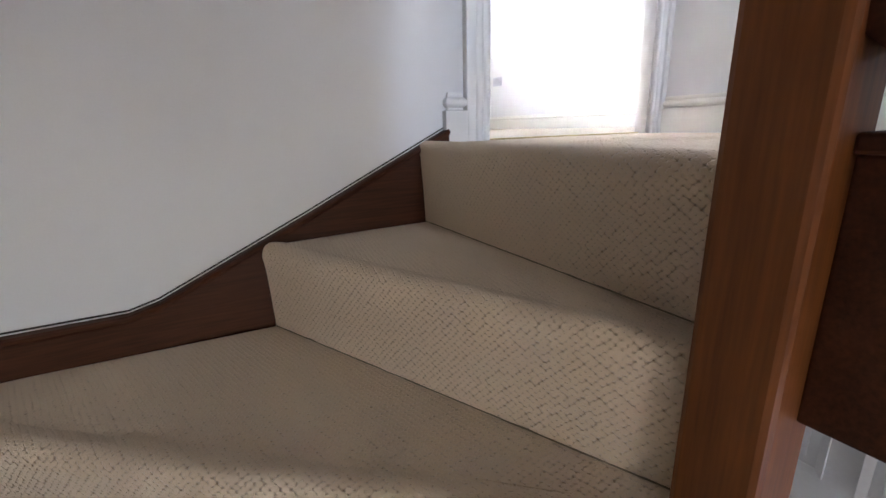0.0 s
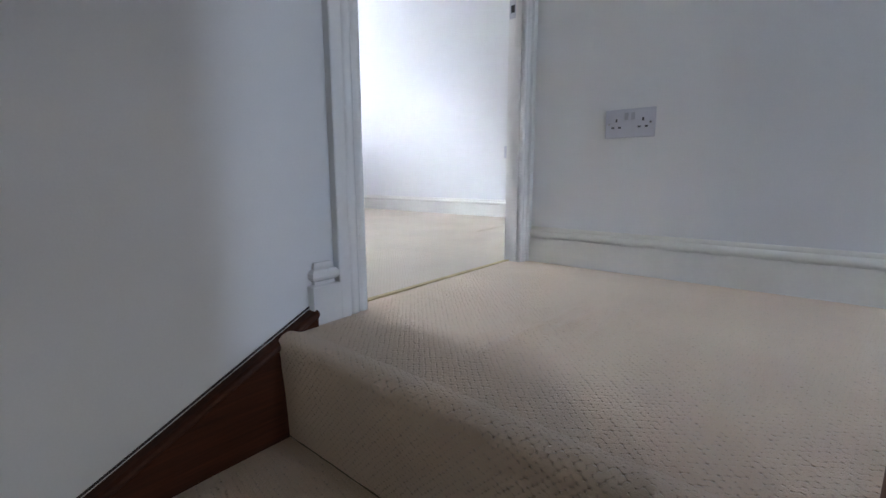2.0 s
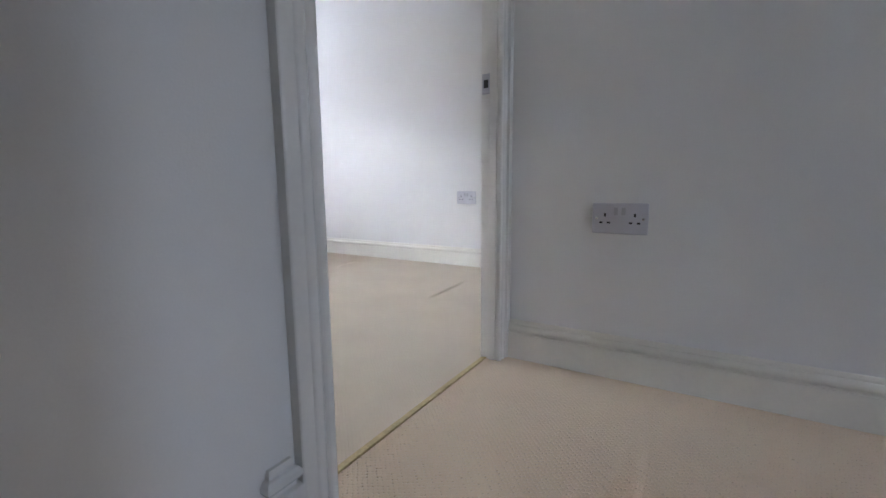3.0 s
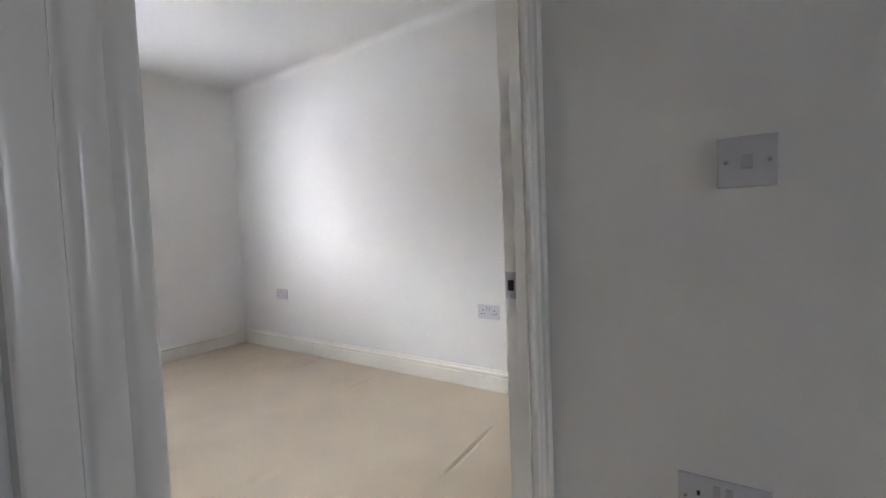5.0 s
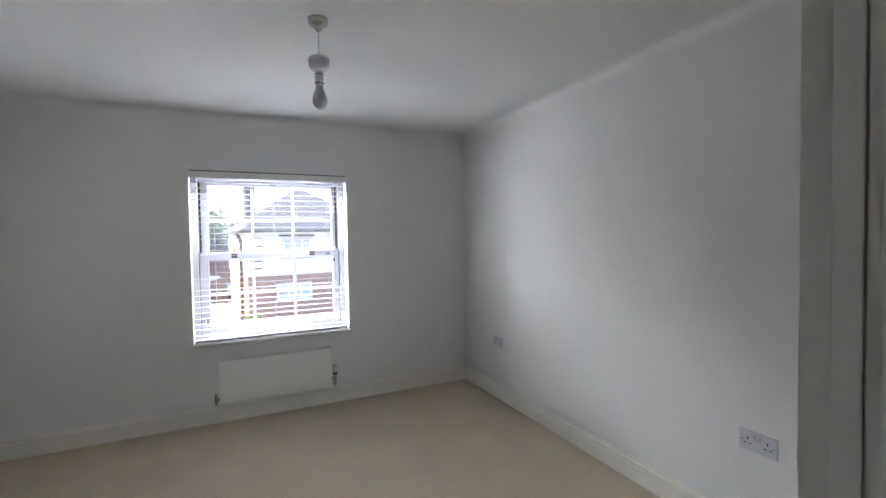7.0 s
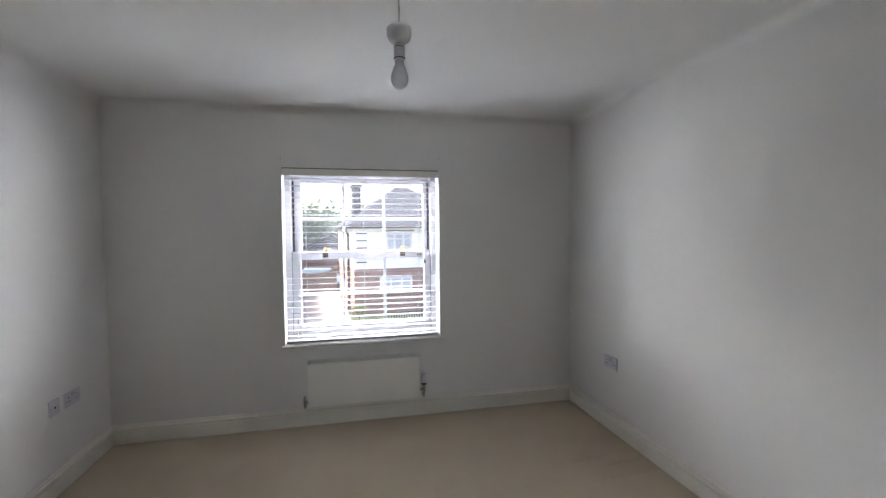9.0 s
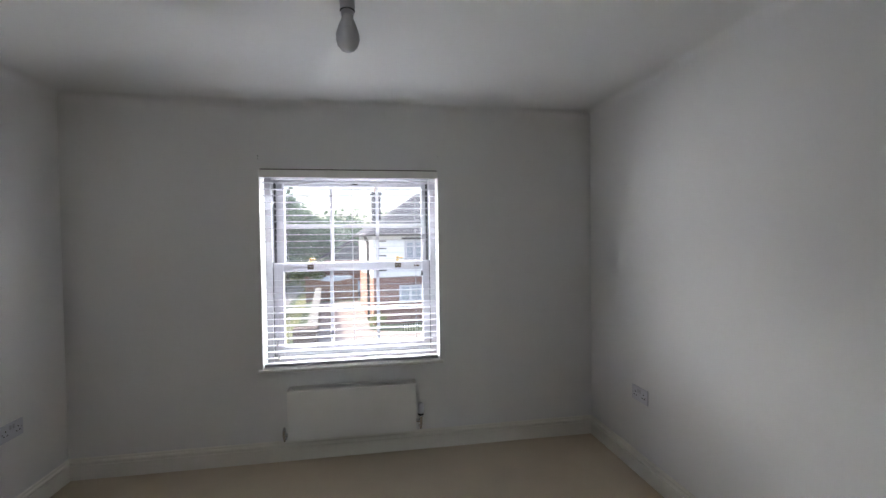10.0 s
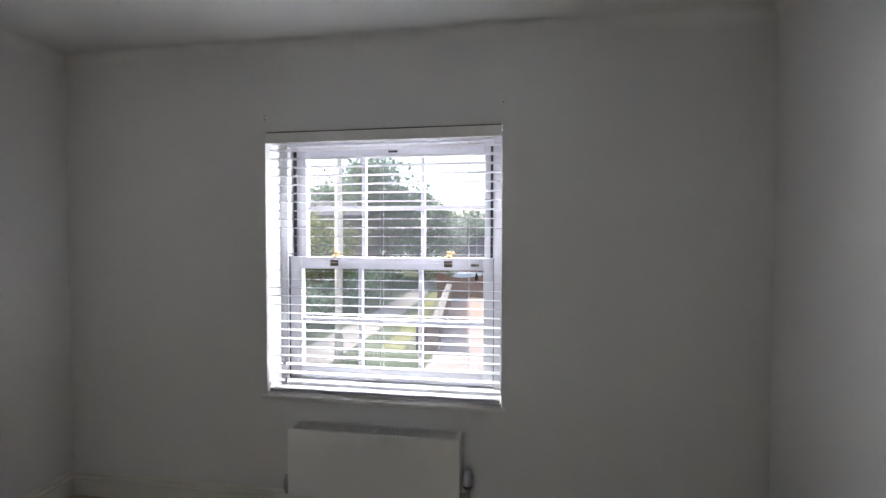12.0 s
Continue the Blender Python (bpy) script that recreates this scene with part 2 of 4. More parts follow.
# ---- mesh helpers ----
def part(name, bm, material, parent=None, label="", smooth=False):
    me = bpy.data.meshes.new(name)
    bm.to_mesh(me)
    bm.free()
    me.materials.append(material)
    if smooth:
        for p in me.polygons:
            p.use_smooth = True
    ob = new(name, me)
    if parent is not None:
        ob.parent = parent
    if label:
        ob["label"] = label
    return ob


def thing(name, label, category, group="", kind="", at=(0, 0, 0)):
    ob = new(name)
    ob.location = at
    ob.empty_display_size = 0.1
    return tagged(ob, label, category, group, kind)


def add_box(bm, x0, x1, y0, y1, z0, z1, bevel=0.0, m=None):
    mm = Matrix.Translation(((x0 + x1) / 2, (y0 + y1) / 2, (z0 + z1) / 2)) @ Matrix.Diagonal((abs(x1 - x0), abs(y1 - y0), abs(z1 - z0), 1))
    if m is not None:
        mm = m @ mm
    vs = bmesh.ops.create_cube(bm, size=1, matrix=mm)["verts"]
    if bevel:
        es = list({e for v in vs for e in v.link_edges})
        bmesh.ops.bevel(bm, geom=es, offset=bevel, segments=2, affect="EDGES", profile=0.5)


def rounded(profile, n=4):
    """Round a moulding's profile between its sharp corners."""
    k = len(profile)
    out = []
    for i in range(k):
        p0, p1, p2, p3 = [Vector(profile[(i + j) % k]) for j in (-1, 0, 1, 2)]
        if (p1 - p0).angle(p2 - p1) > 1.0:
            p0 = p1 - (p2 - p1)
        if (p2 - p1).angle(p3 - p2) > 1.0:
            p3 = p2 + (p2 - p1)
        if (p2 - p1).length > 0.03:
            out.append(tuple(p1))
            continue
        for j in range(n):
            t = j / n
            out.append(tuple(0.5 * (2 * p1 + (p2 - p0) * t + (2 * p0 - 5 * p1 + 4 * p2 - p3) * t * t + (3 * p1 - p0 - 3 * p2 + p3) * t ** 3)))
    return out


def soften(ob, angle=38):
    """Shade a moulding smooth but for its sharp edges."""
    for p in ob.data.polygons:
        p.use_smooth = True
    ob.data.set_sharp_from_angle(angle=radians(angle))
    return ob


def boxes(*rows, bevel=0.0):
    bm = bmesh.new()
    for r in rows:
        add_box(bm, *r, bevel=bevel)
    return bm


def add_prism(bm, profile, a, b, up=(0, 0, 1), side=None):
    """Sweep a closed profile of (out, up) pairs straight from a to b; out points along side."""
    a, b, up, side = Vector(a), Vector(b), Vector(up), Vector(side)
    r0 = [bm.verts.new(a + side * p + up * q) for p, q in profile]
    r1 = [bm.verts.new(b + side * p + up * q) for p, q in profile]
    n = len(profile)
    for i in range(n):
        bm.faces.new((r0[i], r0[(i + 1) % n], r1[(i + 1) % n], r1[i]))
    bm.faces.new(r0[::-1])
    bm.faces.new(r1)
    bmesh.ops.recalc_face_normals(bm, faces=bm.faces)


def add_lathe(bm, profile, m=None, seg=20):
    """Turn (radius, z) pairs round the z axis."""
    m = m or Matrix.Identity(4)
    rings = []
    for r, z in profile:
        rings.append([bm.verts.new(m @ Vector((r * math.cos(2 * math.pi * i / seg), r * math.sin(2 * math.pi * i / seg), z))) for i in range(seg)])
    for k in range(len(rings) - 1):
        for i in range(seg):
            j = (i + 1) % seg
            bm.faces.new((rings[k][i], rings[k][j], rings[k + 1][j], rings[k + 1][i]))
    if profile[0][0] > 1e-5:
        bm.faces.new(rings[0][::-1])
    if profile[-1][0] > 1e-5:
        bm.faces.new(rings[-1])
    bmesh.ops.recalc_face_normals(bm, faces=bm.faces)


def add_tube(bm, pts, radius, seg=8):
    """A round tube along a line of points."""
    prev = None
    pts = [Vector(p) for p in pts]
    rr = radius if isinstance(radius, (list, tuple)) else [radius] * len(pts)
    for i, p in enumerate(pts):
        d = (pts[min(i + 1, len(pts) - 1)] - pts[max(i - 1, 0)]).normalized()
        q = d.to_track_quat("Z", "Y").to_matrix()
        ring = [bm.verts.new(p + q @ Vector((rr[i] * math.cos(2 * math.pi * k / seg), rr[i] * math.sin(2 * math.pi * k / seg), 0))) for k in range(seg)]
        if prev:
            for k in range(seg):
                bm.faces.new((prev[k], prev[(k + 1) % seg], ring[(k + 1) % seg], ring[k]))
        else:
            bm.faces.new(ring[::-1])
        prev = ring
    bm.faces.new(prev)


def uv_planar(ob, du, dv, origin=(0, 0, 0)):
    me = ob.data
    layer = me.uv_layers.new(name="UVMap")
    o, du, dv = Vector(origin), Vector(du), Vector(dv)
    for lp in me.loops:
        p = me.vertices[lp.vertex_index].co - o
        layer.data[lp.index].uv = (p.dot(du), p.dot(dv))

# ---- plan ----
EAST, WEST = 1.022, -1.02            # landing wall, stair wall
RIGHT, LEFT, FAR = 2.423, -1.03, 3.537  # bedroom walls
BACK = 0.058                          # bedroom face of the door wall
TOP = 2.36                           # ceilings
WX0, WX1, OZ0, OZ1 = 0.116, 1.289, 0.612, 1.925  # window opening
OX0, OX1, WF = 0.170, 1.343, 3.63    # the same in the window's own space
WINDOW_AT = (-0.054, -0.093, 0)
HALL = -2.60                          # lower floor
GROUND = -2.75


def structure(name, bm, material, label, category):
    ob = part(name, bm, material)
    return tagged(ob, label, category, kind="structure")


# wall between landing and bedroom, with the doorway
structure("wall_door", boxes((WEST - 0.1, 0.196, 0, BACK, HALL, TOP), (0.992, RIGHT + 0.1, 0, BACK, HALL, TOP), (0.196, 0.992, 0, BACK, 2.03, TOP), (0.196, 0.992, 0, BACK, HALL, -0.24)),
          WALL, "off-white painted wall between landing and bedroom", "wall")
# unseen box, added to keep the stair lamp off the upper door wall
structure("wall_light_block", boxes((WEST, -0.10, -4.0, -1.62, 0.36, TOP)), WALL, "unseen off-white block added over the lower stairs to cut the light", "wall")
# unseen wall, added so its edge shades the left of the door wall
structure("wall_light_screen", boxes((-0.10, -0.02, -4.0, -1.55, HALL, TOP)), WALL, "unseen off-white wall added between stairs and landing to screen the light", "wall")
structure("wall_landing", boxes((EAST, EAST + 0.1, -4.0, 0, HALL, TOP)), WALL, "off-white painted landing wall with switch and socket", "wall")
structure("wall_stair", boxes((WEST - 0.1, WEST, -4.0, 0, HALL, TOP)), WALL, "off-white painted stairwell wall", "wall")
# unseen end wall; its openings are made up to hold the fill lamps
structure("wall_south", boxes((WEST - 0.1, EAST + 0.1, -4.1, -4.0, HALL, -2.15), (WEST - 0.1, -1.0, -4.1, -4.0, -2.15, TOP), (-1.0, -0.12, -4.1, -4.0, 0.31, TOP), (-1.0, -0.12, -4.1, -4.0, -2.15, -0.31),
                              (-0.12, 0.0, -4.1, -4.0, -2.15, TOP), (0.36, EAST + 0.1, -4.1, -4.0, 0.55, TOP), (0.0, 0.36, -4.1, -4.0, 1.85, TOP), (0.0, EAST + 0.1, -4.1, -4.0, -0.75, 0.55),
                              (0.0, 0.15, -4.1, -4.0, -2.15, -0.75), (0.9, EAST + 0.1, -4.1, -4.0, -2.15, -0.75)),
          WALL, "unseen off-white stair wall with openings added for the fill lamps", "wall")
structure("wall_right", boxes((RIGHT, RIGHT + 0.1, BACK, FAR, -0.24, TOP)), WALL, "off-white painted bedroom wall with sockets", "wall")
structure("wall_left", boxes((LEFT - 0.1, LEFT, BACK, FAR, -0.24, TOP)), WALL, "off-white painted bedroom wall with outlet plates", "wall")
structure("wall_window", boxes((LEFT - 0.1, WX0, FAR, FAR + 0.3, -3.0, TOP + 0.2), (WX1, RIGHT + 0.1, FAR, FAR + 0.3, -3.0, TOP + 0.2),
                               (WX0, WX1, FAR, FAR + 0.3, OZ1, TOP + 0.2), (WX0, WX1, FAR, FAR + 0.3, -3.0, OZ0 - 0.03)),
          WALL, "off-white painted bedroom wall around the sash window", "wall")
structure("ceiling", boxes((WEST - 0.1, RIGHT + 0.1, -4.1, FAR + 0.3, TOP, TOP + 0.15)), CEIL, "smooth white painted ceiling", "ceiling")


def plaster_joint(name, a, b, side, r=0.05):
    """Filled and painted joint between a wall and the ceiling, slightly hollow."""
    prof = [(-0.002, 0.002), (-0.002, -r)] + [(r - r * math.cos(radians(k * 15)), -r + r * math.sin(radians(k * 15))) for k in range(7)] + [(r, 0.002)]
    bm = bmesh.new()
    add_prism(bm, prof, a, b, side=side)
    soften(structure(name, bm, WALL, "softly rounded painted plaster joint under the ceiling", "trim"))


plaster_joint("trim_window", (LEFT, FAR, TOP), (RIGHT, FAR, TOP), (0, -1, 0))
plaster_joint("trim_right", (RIGHT, BACK, TOP), (RIGHT, FAR, TOP), (-1, 0, 0))
plaster_joint("trim_left", (LEFT, BACK, TOP), (LEFT, FAR, TOP), (1, 0, 0))
structure("floor_slab", boxes((LEFT, RIGHT, BACK, FAR, -0.24, -0.012), (0.196, 0.992, 0.0, BACK, -0.236, -0.012), (0.06, EAST, -0.95, 0.0, -0.24, -0.012), (-0.03, EAST, -4.0, -0.96, -0.22, -0.012)), WALL, "white plastered floor slab under the carpet", "floor")
hall = structure("floor_hall", boxes((WEST, EAST, -4.0, 0.0, HALL - 0.1, HALL)), CARPET_ROOM, "beige carpeted lower hall floor", "floor")
uv_planar(hall, (1, 0, 0), (0, 1, 0))

# carpets: a fine sheet that is rucked up on the landing
def carpet_sheet(x0, x1, y0, y1, nx, ny, height):
    bm = bmesh.new()
    grid = [[bm.verts.new((x0 + (x1 - x0) * i / nx, y0 + (y1 - y0) * j / ny, height(x0 + (x1 - x0) * i / nx, y0 + (y1 - y0) * j / ny))) for i in range(nx + 1)] for j in range(ny + 1)]
    for j in range(ny):
        for i in range(nx):
            bm.faces.new((grid[j][i], grid[j][i + 1], grid[j + 1][i + 1], grid[j + 1][i]))
    return bm


def ruck(x, y):
    """Three soft wrinkles that fan out across the landing carpet."""
    z = 0.0015 * noise.noise((x * 4, y * 4, 0))
    for cx, cy, ang, length, h, w in ((0.33, -0.392, -3, 0.30, 0.008, 0.015), (0.54, -0.500, 2, 0.28, 0.008, 0.014), (0.46, -0.44, -6, 0.24, 0.006, 0.013), (0.24, -0.33, 4, 0.22, 0.004, 0.018), (0.66, -0.56, -8, 0.2, 0.004, 0.018)):
        a = radians(ang)
        u = (x - cx) * math.cos(a) + (y - cy) * math.sin(a)
        v = -(x - cx) * math.sin(a) + (y - cy) * math.cos(a) - 0.25 * u * u
        z += h * math.exp(-(v / w) ** 2) * math.exp(-(u / (length * 0.6)) ** 2)
    return z


def dents(x, y):
    """Marks that furniture left in the bedroom pile."""
    z = 0.0015 * noise.noise((x * 3, y * 3, 5))
    for cx, cy, lx, ly in ((2.17, 2.388, 0.19, 0.011), (2.14, 1.712, 0.20, 0.012), (2.02, 2.60, 0.10, 0.009), (2.22, 2.52, 0.12, 0.009), (1.74, 0.640, 0.22, 0.009), (1.06, 2.473, 0.06, 0.030), (1.114, 1.292, 0.05, 0.030)):
        v = (y - cy - 0.06 * (x - cx)) / ly
        z -= 0.007 * math.exp(-((x - cx) / lx) ** 4 - v * v) - 0.002 * math.exp(-((x - cx) / lx) ** 4 - (v - 2.2) ** 2)
    return z


land = structure("floor_landing", carpet_sheet(0.026, EAST, -0.97, 0.040, 150, 150, ruck), CARPET_STAIR, "beige looped carpet on the landing, wrinkled near the door", "carpet")
uv_planar(land, (0, 1, 0), (1, 0, 0))
land2 = structure("floor_landing_south", carpet_sheet(-0.02, EAST, -4.0, -0.97, 10, 20, lambda x, y: 0.0), CARPET_STAIR, "beige looped carpet on the landing", "carpet")
uv_planar(land2, (0, 1, 0), (1, 0, 0))
room = structure("floor_bedroom", carpet_sheet(LEFT, RIGHT, BACK, FAR, 230, 400, dents), CARPET_ROOM, "plain beige bedroom carpet with furniture dents", "carpet")
uv_planar(room, (1, 0, 0), (0, 1, 0))
strip = structure("floor_doorway", carpet_sheet(0.227, 0.962, 0.052, BACK, 20, 2, lambda x, y: 0.0), CARPET_ROOM, "beige carpet edge in the doorway", "carpet")
uv_planar(strip, (1, 0, 0), (0, 1, 0))
structure("threshold", boxes((0.227, 0.962, 0.037, 0.054, -0.012, 0.004), bevel=0.002), THRESH, "bare yellowish wooden carpet strip in the doorway", "threshold")

# ---- stairs ----
RISERS = [((-0.004, -0.02), (-0.012, -0.90), 0.0), ((-0.438, -0.050), (-0.045, -0.93), -0.216), ((-1.02, -0.150), (-0.10, -0.93), -0.418),
          ((-1.02, -0.66), (-0.10, -0.94), -0.618), ((-1.02, -0.95), (-0.085, -0.95), -0.818)]
for k in range(8):
    RISERS.append(((-1.02, -1.17 - 0.23 * k), (-0.085, -1.17 - 0.23 * k), -1.018 - 0.2 * k))

stairs = thing("staircase", "winding staircase with beige looped carpet and dark wooden strings", "stairs", kind="structure")


def step_mesh(k):
    (ax, ay), (bx, by), zt = RISERS[k]
    zb = zt - (0.216 if k == 0 else 0.202)
    a, b = Vector((ax, ay, 0)), Vector((bx, by, 0))
    lat = (b - a).normalized()
    out = Vector((lat.y, -lat.x, 0))
    if out.dot(Vector((-1, -1, 0))) < 0:
        out = -out
    length = (b - a).length
    prof = [(0.003, zb), (0.005, zb + 0.05), (0.007, zb + 0.10), (0.010, zt - 0.058), (0.012, zt - 0.038), (0.0135, zt - 0.024), (0.013, zt - 0.012), (0.009, zt - 0.002), (0.002, zt + 0.004), (-0.008, zt + 0.008), (-0.022, zt + 0.007), (-0.045, zt)]
    bm = bmesh.new()
    uv = bm.loops.layers.uv.new("UVMap")
    n = 40
    rows = []
    arc = 0.0
    arcs = []
    for i, (o, z) in enumerate(prof):
        if i:
            arc += math.hypot(o - prof[i - 1][0], z - prof[i - 1][1])
        arcs.append(arc)
        rows.append([bm.verts.new(a + lat * (length * j / n) + out * (o + 0.0025 * noise.noise((j * 0.35, i * 0.5, k))) + Vector((0, 0, z))) for j in range(n + 1)])
    for i in range(len(prof) - 1):
        for j in range(n):
            f = bm.faces.new((rows[i][j], rows[i][j + 1], rows[i + 1][j + 1], rows[i + 1][j]))
            f.smooth = True
            for lp, (ii, jj) in zip(f.loops, ((i, j), (i, j + 1), (i + 1, j + 1), (i + 1, j))):
                lp[uv].uv = (length * jj / n, arcs[ii])
    if k:
        (cx, cy), (dx, dy), _ = RISERS[k - 1]
        back = [Vector((dx, dy, zt)), Vector((cx, cy, zt))]
        if k == 2:
            back.append(Vector((WEST, -0.02, zt)))
        tuck = out * 0.008 - Vector((0, 0, 0.0015))
        pts = [rows[-1][0].co + tuck, rows[-1][-1].co + tuck] + back
        if k > 2:
            pts[0].x = WEST
        vs = [bm.verts.new(p) for p in pts]
        f = bm.faces.new(vs)
        if f.normal.z < 0:
            f.normal_flip()
        for lp in f.loops:
            d = lp.vert.co - a
            lp[uv].uv = (d.dot(lat), arc - 0.045 - d.dot(out))
    bmesh.ops.recalc_face_normals(bm, faces=bm.faces)
    return bm


for k in range(len(RISERS)):
    part("step", step_mesh(k), CARPET_STAIR, stairs)
    (ax, ay), (bx, by), zt = RISERS[k]
    zb = zt - (0.216 if k == 0 else 0.202)
    # thin dark tube draws the shadow gap in the crease under each riser
    bm = bmesh.new()
    n = 36
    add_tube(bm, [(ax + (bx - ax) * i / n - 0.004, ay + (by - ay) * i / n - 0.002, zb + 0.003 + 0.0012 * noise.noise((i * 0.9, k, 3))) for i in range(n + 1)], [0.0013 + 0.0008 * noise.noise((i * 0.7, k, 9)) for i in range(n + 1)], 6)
    part("crease_shade", bm, CREASE_SHADE, stairs)

# wall string: level under the winders, then rising to the landing
bm = bmesh.new()
outline = [(-1.02, -0.335), (-0.73, -0.335), (-0.67, -0.319), (-0.328, -0.161), (0.076, 0.034), (0.076, -0.20), (-0.45, -0.47), (-1.02, -0.68)]
for y in (-0.026, 0.002):
    bm.faces.new([bm.verts.new((x, y, z)) for x, z in outline])
bm.verts.ensure_lookup_table()
m = len(outline)
for i in range(m):
    bm.faces.new((bm.verts[i], bm.verts[(i + 1) % m], bm.verts[m + (i + 1) % m], bm.verts[m + i]))
bmesh.ops.recalc_face_normals(bm, faces=bm.faces)
part("wall_string", bm, STRING, stairs, "dark mahogany stained wall string")
bm = bmesh.new()
bead = [(0.0, -0.012), (0.030, -0.012), (0.033, -0.006), (0.030, 0.0), (0.022, 0.003), (0.0, 0.003)]
for (x0, z0), (x1, z1) in zip(outline[:4], outline[1:5]):
    add_prism(bm, bead, (x0, 0, z0), (x1, 0, z1), side=(0, -1, 0))
part("string_bead", bm, STRING, stairs)
bm = bmesh.new()
for (x0, z0), (x1, z1) in zip(outline[:4], outline[1:5]):
    add_prism(bm, [(0.0, 0.004), (0.003, 0.004), (0.003, 0.0075), (0.0, 0.0075)], (x0, 0, z0 + 0.003), (x1, 0, z1 + 0.003), side=(0, -1, 0))
part("caulk_crack", bm, GAP, stairs)
# outer string of the lower flight
bm = bmesh.new()
low = [(-0.93, -0.62), (-2.75, -2.20), (-2.75, -2.60), (-2.5, -2.60), (-0.93, -1.2)]
for x in (-0.085, -0.055):
    bm.faces.new([bm.verts.new((x, y, z)) for y, z in low])
bm.verts.ensure_lookup_table()
for i in range(5):
    bm.faces.new((bm.verts[i], bm.verts[(i + 1) % 5], bm.verts[5 + (i + 1) % 5], bm.verts[5 + i]))
bmesh.ops.recalc_face_normals(bm, faces=bm.faces)
part("outer_string", bm, STRING, stairs)

newel = thing("newel_post", "red-brown varnished square newel post at the stair turn", "newel post", at=(-0.070, -0.908, HALL))
bm = boxes((-0.045, 0.045, -0.045, 0.045, 0, 3.62), bevel=0.009)
part("post", bm, NEWEL, newel)
bm = boxes((-0.06, 0.06, -0.06, 0.06, 3.62, 3.66), bevel=0.012)
part("cap", bm, NEWEL, newel)

rail = thing("handrail", "dark wooden handrail of the lower stair flight", "handrail")
bm = bmesh.new()
add_prism(bm, [(-0.03, 0.0), (0.03, 0.0), (0.034, 0.03), (0.026, 0.058), (0, 0.066), (-0.026, 0.058), (-0.034, 0.03)], (-0.066, -0.94, 0.115), (-0.066, -2.7, -1.43), side=(1, 0, 0))
part("rail", bm, STRING, rail)
part("end_post", boxes((-0.10, -0.02, -2.78, -2.70, HALL, -1.2), bevel=0.008), STRING, rail)

balus = thing("landing_balustrade", "dark wooden landing balustrade with white spindles", "balustrade")
part("apron", boxes((-0.062, -0.034, -1.55, -0.952, -0.256, 0.012), bevel=0.003), STRING, balus)
part("base_rail", boxes((-0.072, -0.012, -1.55, -0.952, 0.012, 0.031), bevel=0.004), STRING, balus)
bm = bmesh.new()
add_prism(bm, [(-0.03, 0.0), (0.03, 0.0), (0.034, 0.03), (0.026, 0.058), (0, 0.066), (-0.026, 0.058), (-0.034, 0.03)], (-0.045, -0.952, 0.88), (-0.045, -1.55, 0.88), side=(1, 0, 0))
part("top_rail", bm, STRING, balus)
sp = None
for k in range(4):
    y = -1.075 - 0.112 * k
    if sp is None:
        bm = bmesh.new()
        add_lathe(bm, [(0.016, 0.031), (0.016, 0.2), (0.010, 0.23), (0.016, 0.3), (0.013, 0.55), (0.010, 0.7), (0.016, 0.73), (0.016, 0.88)], seg=12)
        sp = part("spindle", bm, TRIM, balus, "white turned spindle", smooth=True)
        sp.location = (-0.04, y, 0)
    else:
        o = new("spindle", sp.data)
        o.parent, o.location = balus, (-0.04, y, 0)
        o["label"] = "white turned spindle"

# ---- doorway ----
ARCH = [(0, 0), (0.010, 0), (0.0135, 0.003), (0.015, 0.008), (0.0145, 0.013), (0.012, 0.017), (0.0105, 0.019), (0.0135, 0.022), (0.0165, 0.027), (0.0175, 0.032), (0.0165, 0.037), (0.013, 0.041), (0.012, 0.043), (0.019, 0.045), (0.021, 0.048), (0.0215, 0.066), (0.019, 0.070), (0, 0.070)]
frame_ob = thing("door_frame", "white gloss painted door frame with moulded architrave, no door leaf", "door frame", kind="structure")
part("lining", boxes((0.196, 0.227, -0.001, 0.059, -0.01, 2.0), bevel=0.0015), TRIM, frame_ob)
part("lining", boxes((0.962, 0.992, -0.001, 0.059, -0.01, 2.0), bevel=0.0015), TRIM, frame_ob)
part("head_lining", boxes((0.196, 0.992, -0.001, 0.059, 2.0, 2.03), bevel=0.0015), TRIM, frame_ob)
part("door_stop", boxes((0.227, 0.231, 0.004, 0.028, 0.0, 2.0), bevel=0.0015), TRIM, frame_ob)
part("door_stop", boxes((0.954, 0.962, 0.004, 0.028, 0.0, 2.0), bevel=0.0015), TRIM, frame_ob)
part("door_stop", boxes((0.231, 0.954, 0.004, 0.028, 1.991, 2.0), bevel=0.0015), TRIM, frame_ob)
WIDE = [(p, q * 1.22) for p, q in ARCH]
for side, y in (((0, -1, 0), 0.0),):
    for x, up, prof in ((0.225, (-1, 0, 0), WIDE), (0.957, (1, 0, 0), [(p, q * 0.92) for p, q in ARCH])):
        bm = bmesh.new()
        add_prism(bm, rounded(prof), (x, y, 0), (x, y, 2.005), up=up, side=side)
        soften(part("architrave", bm, TRIM, frame_ob))
    bm = bmesh.new()
    add_prism(bm, ARCH, (0.144, y, 2.005), (1.0215, y, 2.005), up=(0, 0, 1), side=side)
    part("architrave", bm, TRIM, frame_ob)
strike = part("strike_plate", boxes((0.9595, 0.9625, 0.030, 0.056, 0.852, 0.912), bevel=0.0006), PVC, frame_ob, "white painted strike plate")
part("keep", boxes((0.959, 0.9618, 0.035, 0.050, 0.870, 0.894)), DARK, strike, "dark latch hole")

